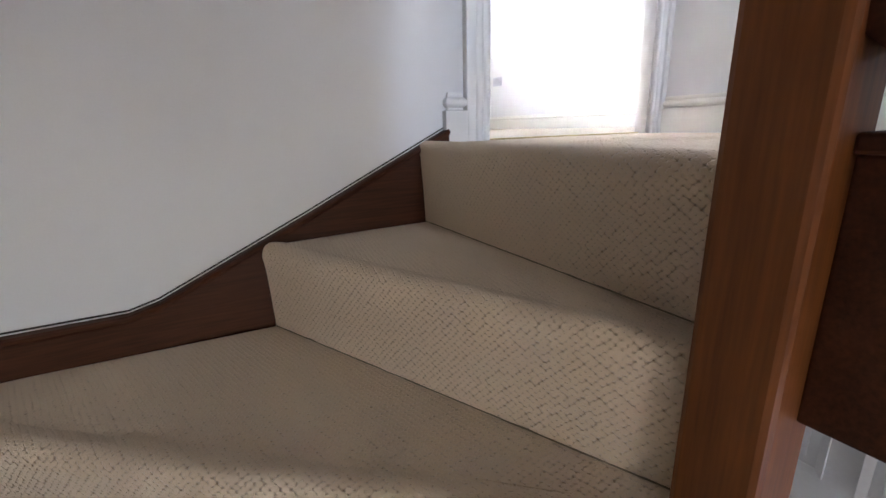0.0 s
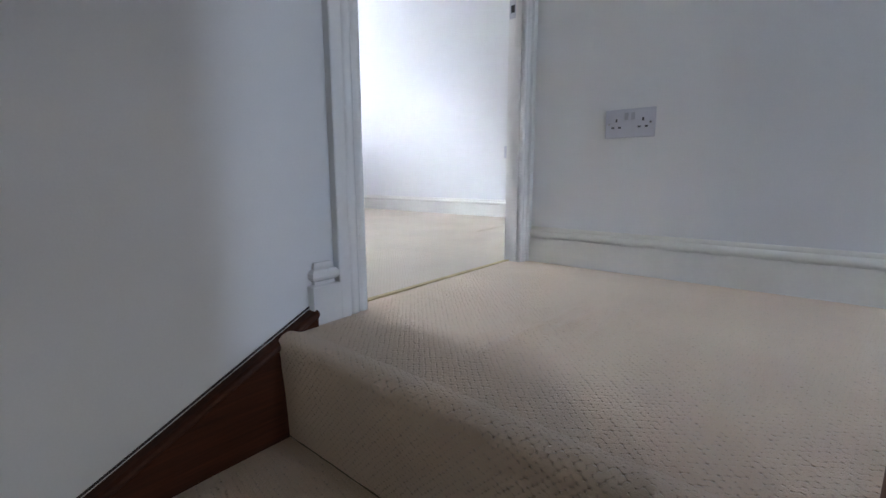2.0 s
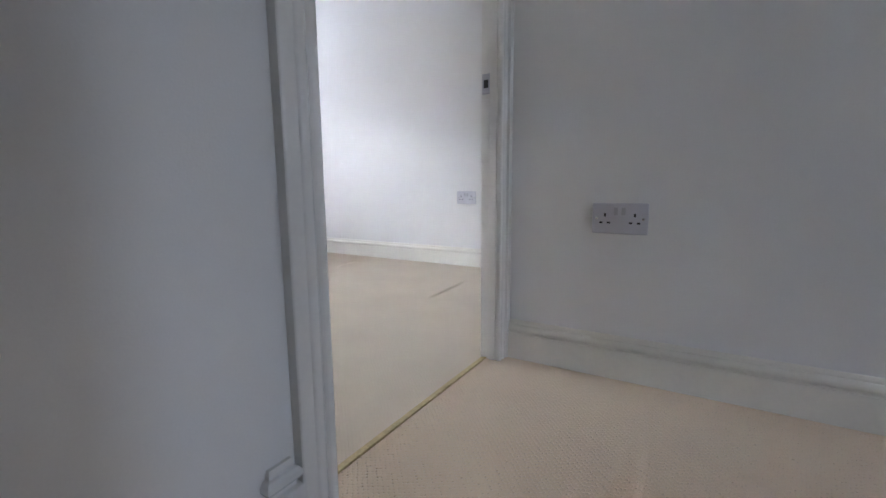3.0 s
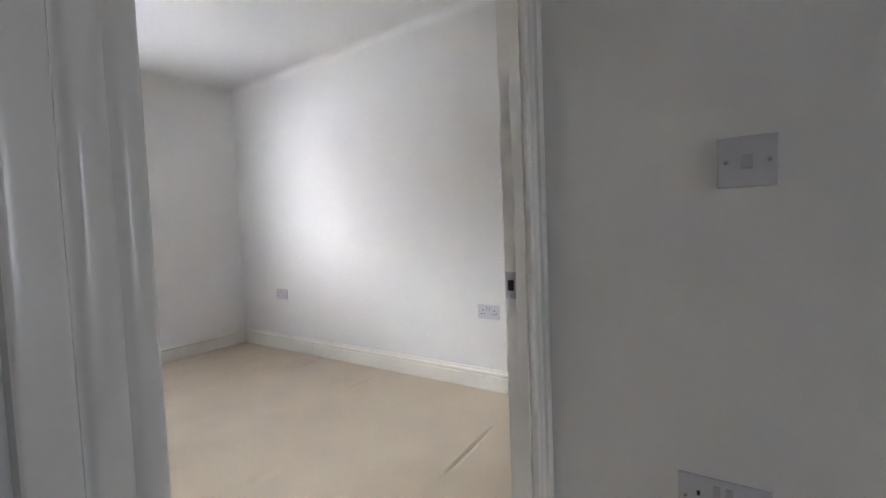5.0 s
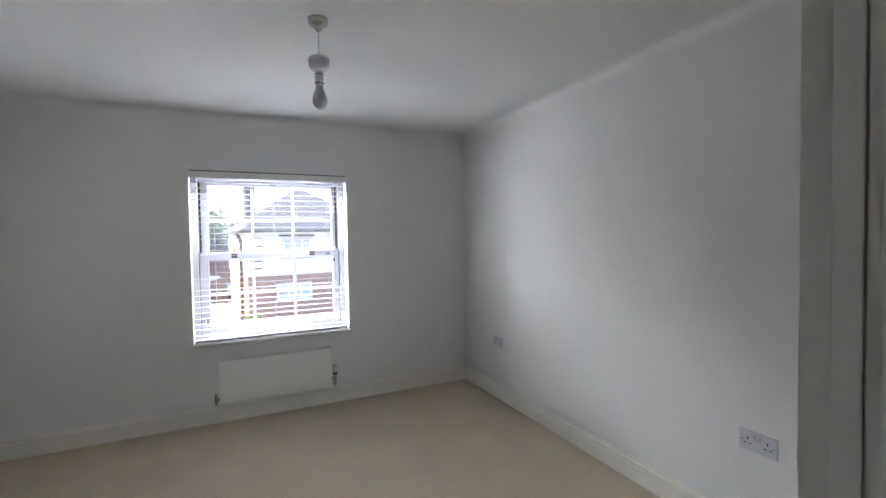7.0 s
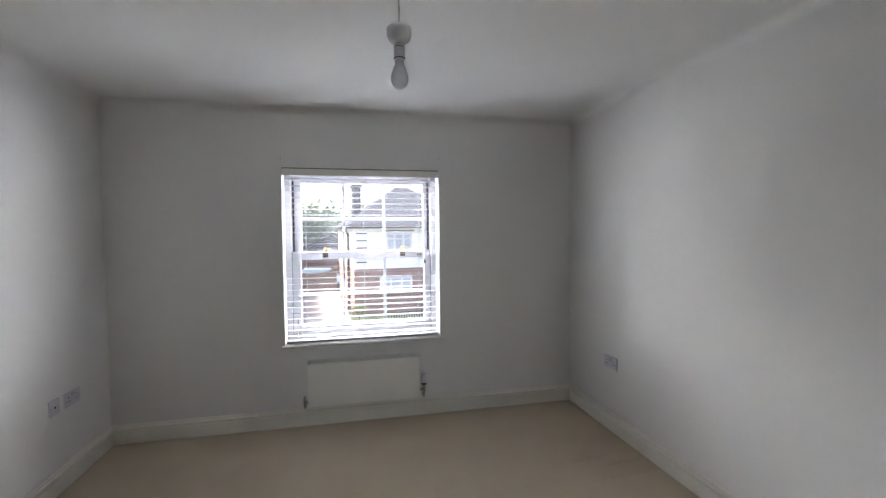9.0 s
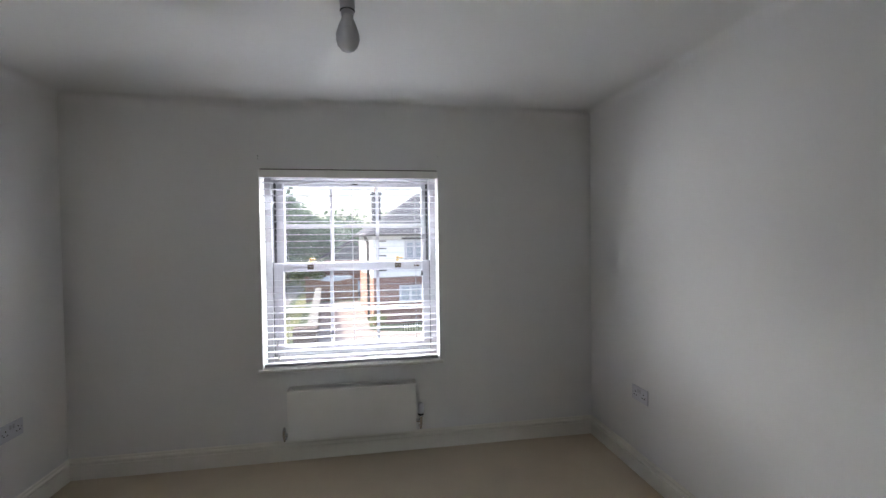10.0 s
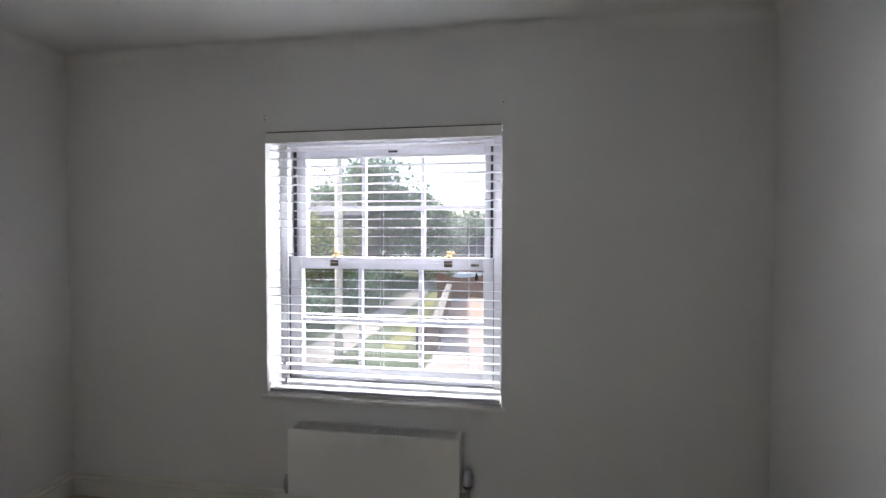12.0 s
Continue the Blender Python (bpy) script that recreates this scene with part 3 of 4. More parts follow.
# ---- skirting ----
SK = [(0, 0), (0.018, 0), (0.018, 0.080), (0.0165, 0.0825), (0.008, 0.084), (0.007, 0.090), (0.013, 0.094), (0.0165, 0.100), (0.016, 0.108), (0.011, 0.114), (0.006, 0.116), (0.006, 0.122), (0.003, 0.129), (0, 0.130)]


def skirting(name, a, b, side):
    bm = bmesh.new()
    add_prism(bm, rounded(SK), a, b, side=side)
    return soften(structure(name, bm, SKIRT, "cream gloss painted moulded skirting board", "skirting"))


skirting("baseboard_landing", (EAST, -0.022, 0), (EAST, -4.0, 0), (-1, 0, 0))
skirting("baseboard_right", (RIGHT, BACK, 0), (RIGHT, FAR, 0), (-1, 0, 0))
skirting("baseboard_window", (LEFT, FAR, 0), (RIGHT, FAR, 0), (0, -1, 0))
skirting("baseboard_left", (LEFT, BACK, 0), (LEFT, FAR, 0), (1, 0, 0))
skirting("baseboard_door_west", (LEFT, BACK, 0), (0.15, BACK, 0), (0, 1, 0))
skirting("baseboard_door_east", (1.024, BACK, 0), (RIGHT, BACK, 0), (0, 1, 0))
# short returned piece beside the architrave at the stair head
bm = bmesh.new()
rings = []
for t, z in SK[1:-1]:
    s = t + 0.006
    rings.append([bm.verts.new(p) for p in ((0.094 - s, 0.0, z * 1.04), (0.094 - s, -t - 0.004, z * 1.04), (0.125 + t * 0.9, -t - 0.004, z * 1.04), (0.125 + t * 0.9, 0.0, z * 1.04))])
for r, q in zip(rings, rings[1:]):
    for i in range(4):
        bm.faces.new((r[i], r[(i + 1) % 4], q[(i + 1) % 4], q[i]))
bm.faces.new(rings[-1])
bm.faces.new(rings[0][::-1])
bmesh.ops.recalc_face_normals(bm, faces=bm.faces)
structure("baseboard_return", bm, TRIM, "short white skirting return beside the architrave", "skirting")

# ---- lower hall door, seen under the landing ----
hd = thing("door_1", "closed white six-panel hall door below the landing", "door", kind="structure")
bm = boxes((EAST - 0.03, EAST - 0.001, -1.13, -0.37, HALL + 0.005, -0.62), bevel=0.002)
part("leaf", bm, TRIM, hd)
for y0, y1 in ((-1.06, -0.79), (-0.71, -0.44)):
    for z0, z1 in ((-1.04, -0.76), (-1.78, -1.16), (-2.42, -1.92)):
        bm = bmesh.new()
        for (a, b, up) in (((y0, z0), (y1, z0), (0, 0, 1)), ((y0, z1), (y1, z1), (0, 0, -1))):
            add_prism(bm, [(0, 0), (0.012, 0), (0.004, 0.022), (0, 0.022)], (EAST - 0.03, a[0], a[1]), (EAST - 0.03, b[0], b[1]), up=up, side=(-1, 0, 0))
        for (y, up) in ((y0, (0, 1, 0)), (y1, (0, -1, 0))):
            add_prism(bm, [(0, 0), (0.012, 0), (0.004, 0.022), (0, 0.022)], (EAST - 0.03, y, z0), (EAST - 0.03, y, z1), up=up, side=(-1, 0, 0))
        part("panel_moulding", bm, TRIM, hd)
        part("panel", boxes((EAST - 0.036, EAST - 0.03, y0 + 0.05, y1 - 0.05, z0 + 0.05, z1 - 0.05), bevel=0.003), TRIM, hd)

# ---- electrical plates ----
def plate(name, label, category, m, w, h, kind):
    """A wall plate that faces +x in its own space, centred on its origin; y runs across."""
    ob = thing(name, label, category)
    part("plate", boxes((0, 0.008, -w / 2, w / 2, -h / 2, h / 2), bevel=0.0025), PLASTIC, ob)
    for s in (-1, 1):
        bm = bmesh.new()
        add_lathe(bm, [(0.0035, 0.0), (0.0035, 0.0015), (0.002, 0.002)], pose(0.008, s * (w / 2 - 0.013), 0, 0, 90, 0), 10)
        part("screw", bm, CHROME, ob)
    if kind == "double":
        for s in (-1, 1):
            c = s * 0.040
            for (dy, z, sy, sz) in ((0, 0.010, 0.0028, 0.0048), (-0.0105, -0.012, 0.0045, 0.0026), (0.0105, -0.012, 0.0045, 0.0026)):
                part("slot", boxes((0.0078, 0.0084, c + dy - sy, c + dy + sy, z - sz, z + sz)), DARK, ob)
            part("rocker", boxes((0.008, 0.0115, s * 0.010 - 0.0055, s * 0.010 + 0.0055, 0.010, 0.032), bevel=0.001), PVC, ob)
    if kind == "switch":
        part("rocker", boxes((0.008, 0.0125, -0.0085, 0.0085, -0.013, 0.013), bevel=0.0015), PVC, ob)
    if kind == "aerial":
        bm = bmesh.new()
        add_lathe(bm, [(0.006, 0.0), (0.006, 0.002), (0.004, 0.002)], pose(0.008, 0, 0, 0, 90, 0), 14)
        part("jack", bm, DARK, ob)
    ob.matrix_world = m
    return ob


def on_wall(x, y, z, west):
    return pose(x, y, z, 0, 0, 180 if west else 0)


plate("double_socket", "white plastic double socket on the landing wall", "socket", on_wall(EAST, -0.353, 0.477, True), 0.15, 0.088, "double")
plate("light_switch", "white plastic single light switch on the landing wall", "light switch", on_wall(EAST, -0.393, 1.112, True), 0.09, 0.09, "switch")
plate("double_socket", "white plastic double socket on the bedroom wall", "socket", on_wall(RIGHT, 0.893, 0.487, True), 0.15, 0.088, "double")
plate("aerial_plate", "white plastic aerial outlet beside the double socket", "outlet plate", on_wall(RIGHT, 0.706, 0.487, True), 0.088, 0.088, "aerial")
plate("double_socket", "white plastic double socket near the window corner", "socket", on_wall(RIGHT, 2.942, 0.49, True), 0.15, 0.088, "double")
plate("double_socket", "white plastic double socket low on the wall", "socket", on_wall(LEFT, 3.115, 0.488, False), 0.15, 0.088, "double")
plate("aerial_plate", "white plastic aerial outlet low on the wall", "outlet plate", on_wall(LEFT, 2.955, 0.488, False), 0.088, 0.088, "aerial")

# ---- window ----
win = thing("window_1", "white sash window with glazing bars, shut", "window", kind="structure")
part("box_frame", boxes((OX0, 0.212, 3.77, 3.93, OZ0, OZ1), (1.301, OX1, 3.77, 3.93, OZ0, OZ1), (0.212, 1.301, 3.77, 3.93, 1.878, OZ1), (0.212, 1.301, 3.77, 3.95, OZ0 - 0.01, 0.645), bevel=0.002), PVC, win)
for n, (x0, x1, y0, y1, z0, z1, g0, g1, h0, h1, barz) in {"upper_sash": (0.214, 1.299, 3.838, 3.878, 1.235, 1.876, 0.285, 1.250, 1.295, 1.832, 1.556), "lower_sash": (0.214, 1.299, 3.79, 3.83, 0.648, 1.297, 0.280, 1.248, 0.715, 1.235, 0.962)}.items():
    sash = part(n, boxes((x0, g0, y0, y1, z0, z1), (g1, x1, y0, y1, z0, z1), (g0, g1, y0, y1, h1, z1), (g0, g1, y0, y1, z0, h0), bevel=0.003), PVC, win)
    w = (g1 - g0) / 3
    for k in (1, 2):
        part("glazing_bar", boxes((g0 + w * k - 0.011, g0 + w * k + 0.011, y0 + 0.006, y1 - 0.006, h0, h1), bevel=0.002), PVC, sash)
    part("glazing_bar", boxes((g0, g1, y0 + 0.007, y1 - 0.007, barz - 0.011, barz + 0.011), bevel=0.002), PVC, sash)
    for i in range(3):
        for j in range(2):
            za, zb = ((h0, barz), (barz, h1))[j]
            p = part("pane", boxes((g0 + w * i, g0 + w * (i + 1), (y0 + y1) / 2 - 0.002, (y0 + y1) / 2 + 0.002, za, zb)), GLASS, sash)
            p.visible_shadow = False
for x in (0.226, 1.287):
    part("black_seal", boxes((x - 0.006, x + 0.006, 3.822, 3.838, 1.298, 1.86)), RUBBER, win, "black draught seal")
for x in (0.2125, 1.3005):
    part("black_seal", boxes((x - 0.003, x + 0.003, 3.784, 3.789, 0.65, 1.30)), RUBBER, win, "black draught seal")
for x in (0.463, 1.07):
    lock = part("sash_lock", boxes((x - 0.022, x + 0.022, 3.782, 3.80, 1.250, 1.284), bevel=0.004), BRONZE, win, "brass and bronze sash lock")
    bm = bmesh.new()
    add_lathe(bm, [(0.017, 0.0), (0.017, 0.008), (0.009, 0.012), (0.009, 0.022), (0.013, 0.027), (0.006, 0.034)], pose(x, 3.81, 1.297), 14)
    add_tube(bm, [(x, 3.81, 1.315), (x + 0.02, 3.795, 1.322), (x + 0.035, 3.785, 1.318)], 0.005)
    part("lock_arm", bm, BRASS, lock, smooth=True)
part("vent_catch", boxes((0.745, 0.795, 3.828, 3.84, 1.846, 1.856), bevel=0.002), DARK, win)
part("vent_catch", boxes((1.185, 1.225, 3.782, 3.79, 1.255, 1.27), bevel=0.002), BRONZE, win)
bm = boxes((OX0, OX1, WF, 3.77, OZ0 - 0.024, OZ0), (OX0 - 0.024, OX1 + 0.024, WF - 0.022, WF, OZ0 - 0.024, OZ0), bevel=0.006)
sill = structure("window_sill", bm, TRIM, "white gloss painted window board with rounded nosing", "window sill")

sill.location = WINDOW_AT
win.location = WINDOW_AT

# ---- venetian blind ----
blind = thing("venetian_blind", "white wooden venetian blind, lowered with open slats", "blind")
part("valance", boxes((OX0 + 0.004, OX1 - 0.004, WF - 0.008, WF + 0.006, 1.866, OZ1 - 0.009), bevel=0.002), RAD, blind)
# added dark strip: stops light leaking and draws the shadow line over the valance
part("head_shadow_strip", boxes((OX0 + 0.004, OX1 - 0.004, WF + 0.008, WF + 0.06, 1.9165, OZ1 - 0.001)), BRONZE, blind, "dark strip added as the shadow gap above the head rail")
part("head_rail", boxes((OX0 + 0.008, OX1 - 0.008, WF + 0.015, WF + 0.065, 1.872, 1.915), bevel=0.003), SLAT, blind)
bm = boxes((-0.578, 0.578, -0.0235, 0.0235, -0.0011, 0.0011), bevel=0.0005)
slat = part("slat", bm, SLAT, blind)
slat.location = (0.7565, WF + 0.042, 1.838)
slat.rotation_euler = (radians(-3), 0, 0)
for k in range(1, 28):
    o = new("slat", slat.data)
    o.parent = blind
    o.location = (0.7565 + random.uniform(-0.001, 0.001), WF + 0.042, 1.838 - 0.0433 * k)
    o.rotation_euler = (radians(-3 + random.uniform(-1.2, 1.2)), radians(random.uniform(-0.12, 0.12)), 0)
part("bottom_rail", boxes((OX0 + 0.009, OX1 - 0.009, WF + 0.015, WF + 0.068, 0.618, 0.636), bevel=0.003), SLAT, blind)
for x in (0.33, 0.757, 1.185):
    for dy in (0.014, 0.070):
        bm = bmesh.new()
        add_tube(bm, [(x, WF + dy, 1.875), (x + 0.001, WF + dy, 1.2), (x, WF + dy, 0.63)], 0.0011, 6)
        part("ladder_cord", bm, SLAT, blind)
for x, z, off in ((0.262, 0.795, 0.008), (0.270, 0.70, 0.006), (1.225, 1.235, 0.006), (1.262, 1.30, 0.004)):
    bm = bmesh.new()
    add_tube(bm, [(x, WF + off, 1.87), (x + 0.002, WF + off - 0.003, (1.87 + z) / 2), (x, WF + off, z)], 0.0012, 6)
    cord = part("pull_cord", bm, PVC, blind)
    if z < 1.29:
        bm = bmesh.new()
        add_lathe(bm, [(0.003, 0.0), (0.005, -0.006), (0.008, -0.022), (0.008, -0.032), (0.003, -0.036)], pose(x, WF + off, z), 12)
        part("tassel", bm, CHROME if x < 1 else RUBBER, cord, smooth=True)
bm = bmesh.new()
add_tube(bm, [(1.262, WF + 0.004, 1.30), (1.25, WF - 0.002, 1.24), (1.275, WF - 0.004, 1.20), (1.30, WF, 1.235), (1.292, WF + 0.004, 1.30)], 0.0012, 6)
part("cord_loop", bm, PVC, blind)

blind.location = WINDOW_AT

# ---- radiator ----
rad = thing("radiator", "white flat-fronted panel radiator under the window", "radiator")
RX0, RX1, RZ0, RZ1, RY = 0.334, 1.160, 0.169, 0.489, 3.527
part("front_panel", boxes((RX0, RX1, RY, RY + 0.006, RZ0, RZ1 - 0.004), bevel=0.0025), RAD, rad)
part("back_panel", boxes((RX0 + 0.02, RX1 - 0.02, RY + 0.090, RY + 0.096, RZ0 + 0.005, RZ1 - 0.02), bevel=0.002), RAD, rad)
for x in (RX0, RX1 - 0.005):
    part("side_cover", boxes((x, x + 0.005, RY + 0.006, RY + 0.098, RZ0 + 0.02, RZ1 - 0.004), bevel=0.001), RAD, rad)
grille = part("top_grille", boxes((RX0, RX1, RY, RY + 0.008, RZ1 - 0.004, RZ1), (RX0, RX1, RY + 0.090, RY + 0.098, RZ1 - 0.004, RZ1), (RX0, RX0 + 0.02, RY + 0.008, RY + 0.090, RZ1 - 0.004, RZ1), (RX1 - 0.02, RX1, RY + 0.008, RY + 0.090, RZ1 - 0.004, RZ1)), RAD, rad)
bar = None
for k in range(46):
    x = RX0 + 0.027 + k * (RX1 - RX0 - 0.054) / 45
    if bar is None:
        bar = part("grille_bar", boxes((-0.0017, 0.0017, RY + 0.008, RY + 0.090, RZ1 - 0.005, RZ1 - 0.0005)), RAD, grille)
        bar.location.x = x
    else:
        o = new("grille_bar", bar.data)
        o.parent, o.location = grille, (x, 0, 0)
# near-black box inside the radiator paints the shade seen through the grille slots
part("slot_shade_box", boxes((RX0 + 0.03, RX1 - 0.03, RY + 0.010, RY + 0.088, RZ0 + 0.03, RZ1 - 0.05)), DARK, rad)
for x in (RX0 + 0.12, RX1 - 0.12):
    part("bracket", boxes((x - 0.012, x + 0.012, RY + 0.096, WF, RZ0 + 0.03, RZ1 - 0.06), bevel=0.002), RAD, rad)
# lockshield valve and thermostatic valve
bm = bmesh.new()
add_tube(bm, [(RX0 + 0.005, RY + 0.028, RZ0 + 0.03), (0.310, RY + 0.028, RZ0 + 0.03)], 0.009, 12)
add_lathe(bm, [(0.010, -0.02), (0.012, -0.01), (0.012, 0.02), (0.009, 0.03), (0.009, 0.045), (0.006, 0.048)], pose(0.308, RY + 0.028, RZ0 + 0.03), 14)
add_tube(bm, [(0.308, RY + 0.028, RZ0 + 0.015), (0.308, RY + 0.034, RZ0 - 0.01), (0.308, WF, RZ0 - 0.015)], 0.0075, 10)
part("lockshield_valve", bm, CHROME, rad, "chrome lockshield valve", smooth=True)
bm = bmesh.new()
add_tube(bm, [(RX1 - 0.005, RY + 0.028, RZ0 + 0.055), (1.194, RY + 0.028, RZ0 + 0.055)], 0.010, 12)
add_lathe(bm, [(0.011, -0.03), (0.013, -0.02), (0.013, 0.02), (0.016, 0.025), (0.016, 0.04)], pose(1.194, RY + 0.028, RZ0 + 0.055), 16)
add_tube(bm, [(1.194, RY + 0.028, RZ0 + 0.03), (1.194, RY + 0.034, RZ0 + 0.0), (1.194, WF, RZ0 - 0.005)], 0.0075, 10)
valve = part("thermostatic_valve", bm, CHROME, rad, "chrome valve with a white thermostatic head", smooth=True)
bm = bmesh.new()
add_lathe(bm, [(0.020, 0.0), (0.021, 0.006), (0.019, 0.012)], pose(1.194, RY + 0.028, RZ0 + 0.095), 18)
part("collar", bm, RUBBER, valve, smooth=True)
bm = bmesh.new()
add_lathe(bm, [(0.019, 0.0), (0.021, 0.008), (0.0205, 0.05), (0.018, 0.062), (0.012, 0.068)], pose(1.194, RY + 0.028, RZ0 + 0.107), 18)
part("valve_head", bm, PLASTIC, valve, smooth=True)

rad.location = WINDOW_AT

# ---- pendant lamp ----
pend = thing("pendant_lamp", "white pendant lampholder with bare bulb and chrome ceiling rose", "pendant lamp", at=(0.775, 1.787, 0))
bm = bmesh.new()
add_lathe(bm, [(0.043, TOP), (0.043, TOP - 0.016), (0.040, TOP - 0.022), (0.034, TOP - 0.026), (0.020, TOP - 0.034), (0.017, TOP - 0.046), (0.008, TOP - 0.053), (0.004, TOP - 0.055)], seg=28)
part("ceiling_rose", bm, CHROME, pend, "chrome ceiling rose", smooth=True)
bm = bmesh.new()
add_tube(bm, [(0, 0, TOP - 0.05), (0.001, 0, TOP - 0.10), (0, 0, TOP - 0.162)], 0.003, 8)
part("flex", bm, PVC, pend)
bm = bmesh.new()
add_lathe(bm, [(0.004, TOP - 0.160), (0.034, TOP - 0.163), (0.043, TOP - 0.170), (0.0445, TOP - 0.176), (0.0445, TOP - 0.196), (0.040, TOP - 0.212), (0.029, TOP - 0.223), (0.019, TOP - 0.228)], seg=28)
part("lamp_cup", bm, OPAL, pend, smooth=True)
bm = bmesh.new()
add_lathe(bm, [(0.018, TOP - 0.226), (0.018, TOP - 0.240), (0.0205, TOP - 0.242), (0.0205, TOP - 0.278), (0.018, TOP - 0.280), (0.018, TOP - 0.292)], seg=22)
part("lampholder", bm, PLASTIC, pend, smooth=True)
for z in (0.2415, 0.2795):
    bm = bmesh.new()
    add_lathe(bm, [(0.0195, TOP - z + 0.002), (0.021, TOP - z), (0.0195, TOP - z - 0.002)], seg=22)
    part("dark_ring", bm, RUBBER, pend)
bm = bmesh.new()
add_lathe(bm, [(0.014, TOP - 0.288), (0.016, TOP - 0.300), (0.024, TOP - 0.320), (0.031, TOP - 0.342), (0.032, TOP - 0.358), (0.028, TOP - 0.374), (0.018, TOP - 0.386), (0.008, TOP - 0.391), (0.0, TOP - 0.392)], seg=24)
part("bulb", bm, OPAL, pend, "white opal bulb, unlit", smooth=True)

# ---- old screw holes in the wall above the window ----
for x, z in ((0.112, 2.004), (0.113, 1.985), (1.292, 2.02)):
    bm = bmesh.new()
    add_lathe(bm, [(0.0028, 0.0), (0.0028, 0.0012), (0.001, 0.0014)], pose(x, FAR, z, 90, 0, 0), 10)
    tagged(part("screw_hole", bm, DARK), "small dark screw hole in the wall above the window", "screw hole", "screw holes")

# ---- outside ----
structure("ground", boxes((-400, 400, FAR + 0.3, 600, GROUND - 0.3, GROUND)), GRASS, "lawn and verges reaching to the horizon", "ground")


def band(name, pts, material, z, label, category):
    """A flat strip between two edges given as ((x0, x1, y), ...)."""
    bm = bmesh.new()
    rows = [(bm.verts.new((x0, y, z)), bm.verts.new((x1, y, z)), bm.verts.new((x1, y, z - 0.3)), bm.verts.new((x0, y, z - 0.3))) for x0, x1, y in pts]
    for a, b in zip(rows, rows[1:]):
        for i in range(4):
            bm.faces.new((a[i], a[(i + 1) % 4], b[(i + 1) % 4], b[i]))
    bm.faces.new(rows[0])
    bm.faces.new(rows[-1][::-1])
    bmesh.ops.recalc_face_normals(bm, faces=bm.faces)
    return structure(name, bm, material, label, category)


band("driveway", ((-1.6, 14.0, 7.0), (-1.3, 12.0, 16.0), (-1.6, 0.75, 21.0), (-2.6, 0.1, 31.2)), PAVING, GROUND + 0.03, "pale pinkish paved driveway", "driveway")
band("footpath", ((-6.6, -4.6, 9.0), (-6.3, -4.5, 16.0), (-6.1, -4.5, 25.0), (-6.3, -4.9, 38.0), (-6.7, -5.6, 52.0), (-7.4, -6.5, 70.0)), ASPHALT, GROUND + 0.02, "pale worn tarmac footpath", "path")
band("verge_strip", ((-3.4, -2.5, 17.0), (-3.7, -2.9, 24.0), (-4.3, -3.6, 31.0), (-5.4, -4.8, 45.0)), DRYGRASS, GROUND + 0.02, "sunlit yellow-green grass strip beside the garden wall", "grass")
band("road", ((-16.0, 20.0, 5.2), (-16.0, 20.0, 9.0)), ASPHALT, GROUND + 0.012, "grey tarmac road below the window", "road")

low_wall = thing("garden_wall", "low dark brown brick garden wall with pale coping beside the driveway", "garden wall", at=(0, 0, 0))
bm = bmesh.new()
add_prism(bm, [(0, 0), (0.35, 0), (0.35, 0.92), (0, 0.92)], (-1.62, 17.6, GROUND), (-5.0, 52.0, GROUND), side=(1, 0, 0))
part("wall_run", bm, BRICK_D, low_wall)
part("pier", boxes((-2.05, -1.22, 17.0, 17.58, GROUND, GROUND + 1.0)), BRICK_D, low_wall)
bm = bmesh.new()
add_prism(bm, [(-0.02, 0.92), (0.37, 0.92), (0.37, 0.97), (0.18, 1.0), (-0.02, 0.97)], (-1.62, 17.6, GROUND), (-5.0, 52.0, GROUND), side=(1, 0, 0))
part("coping", bm, STONE, low_wall, "pale stone coping")


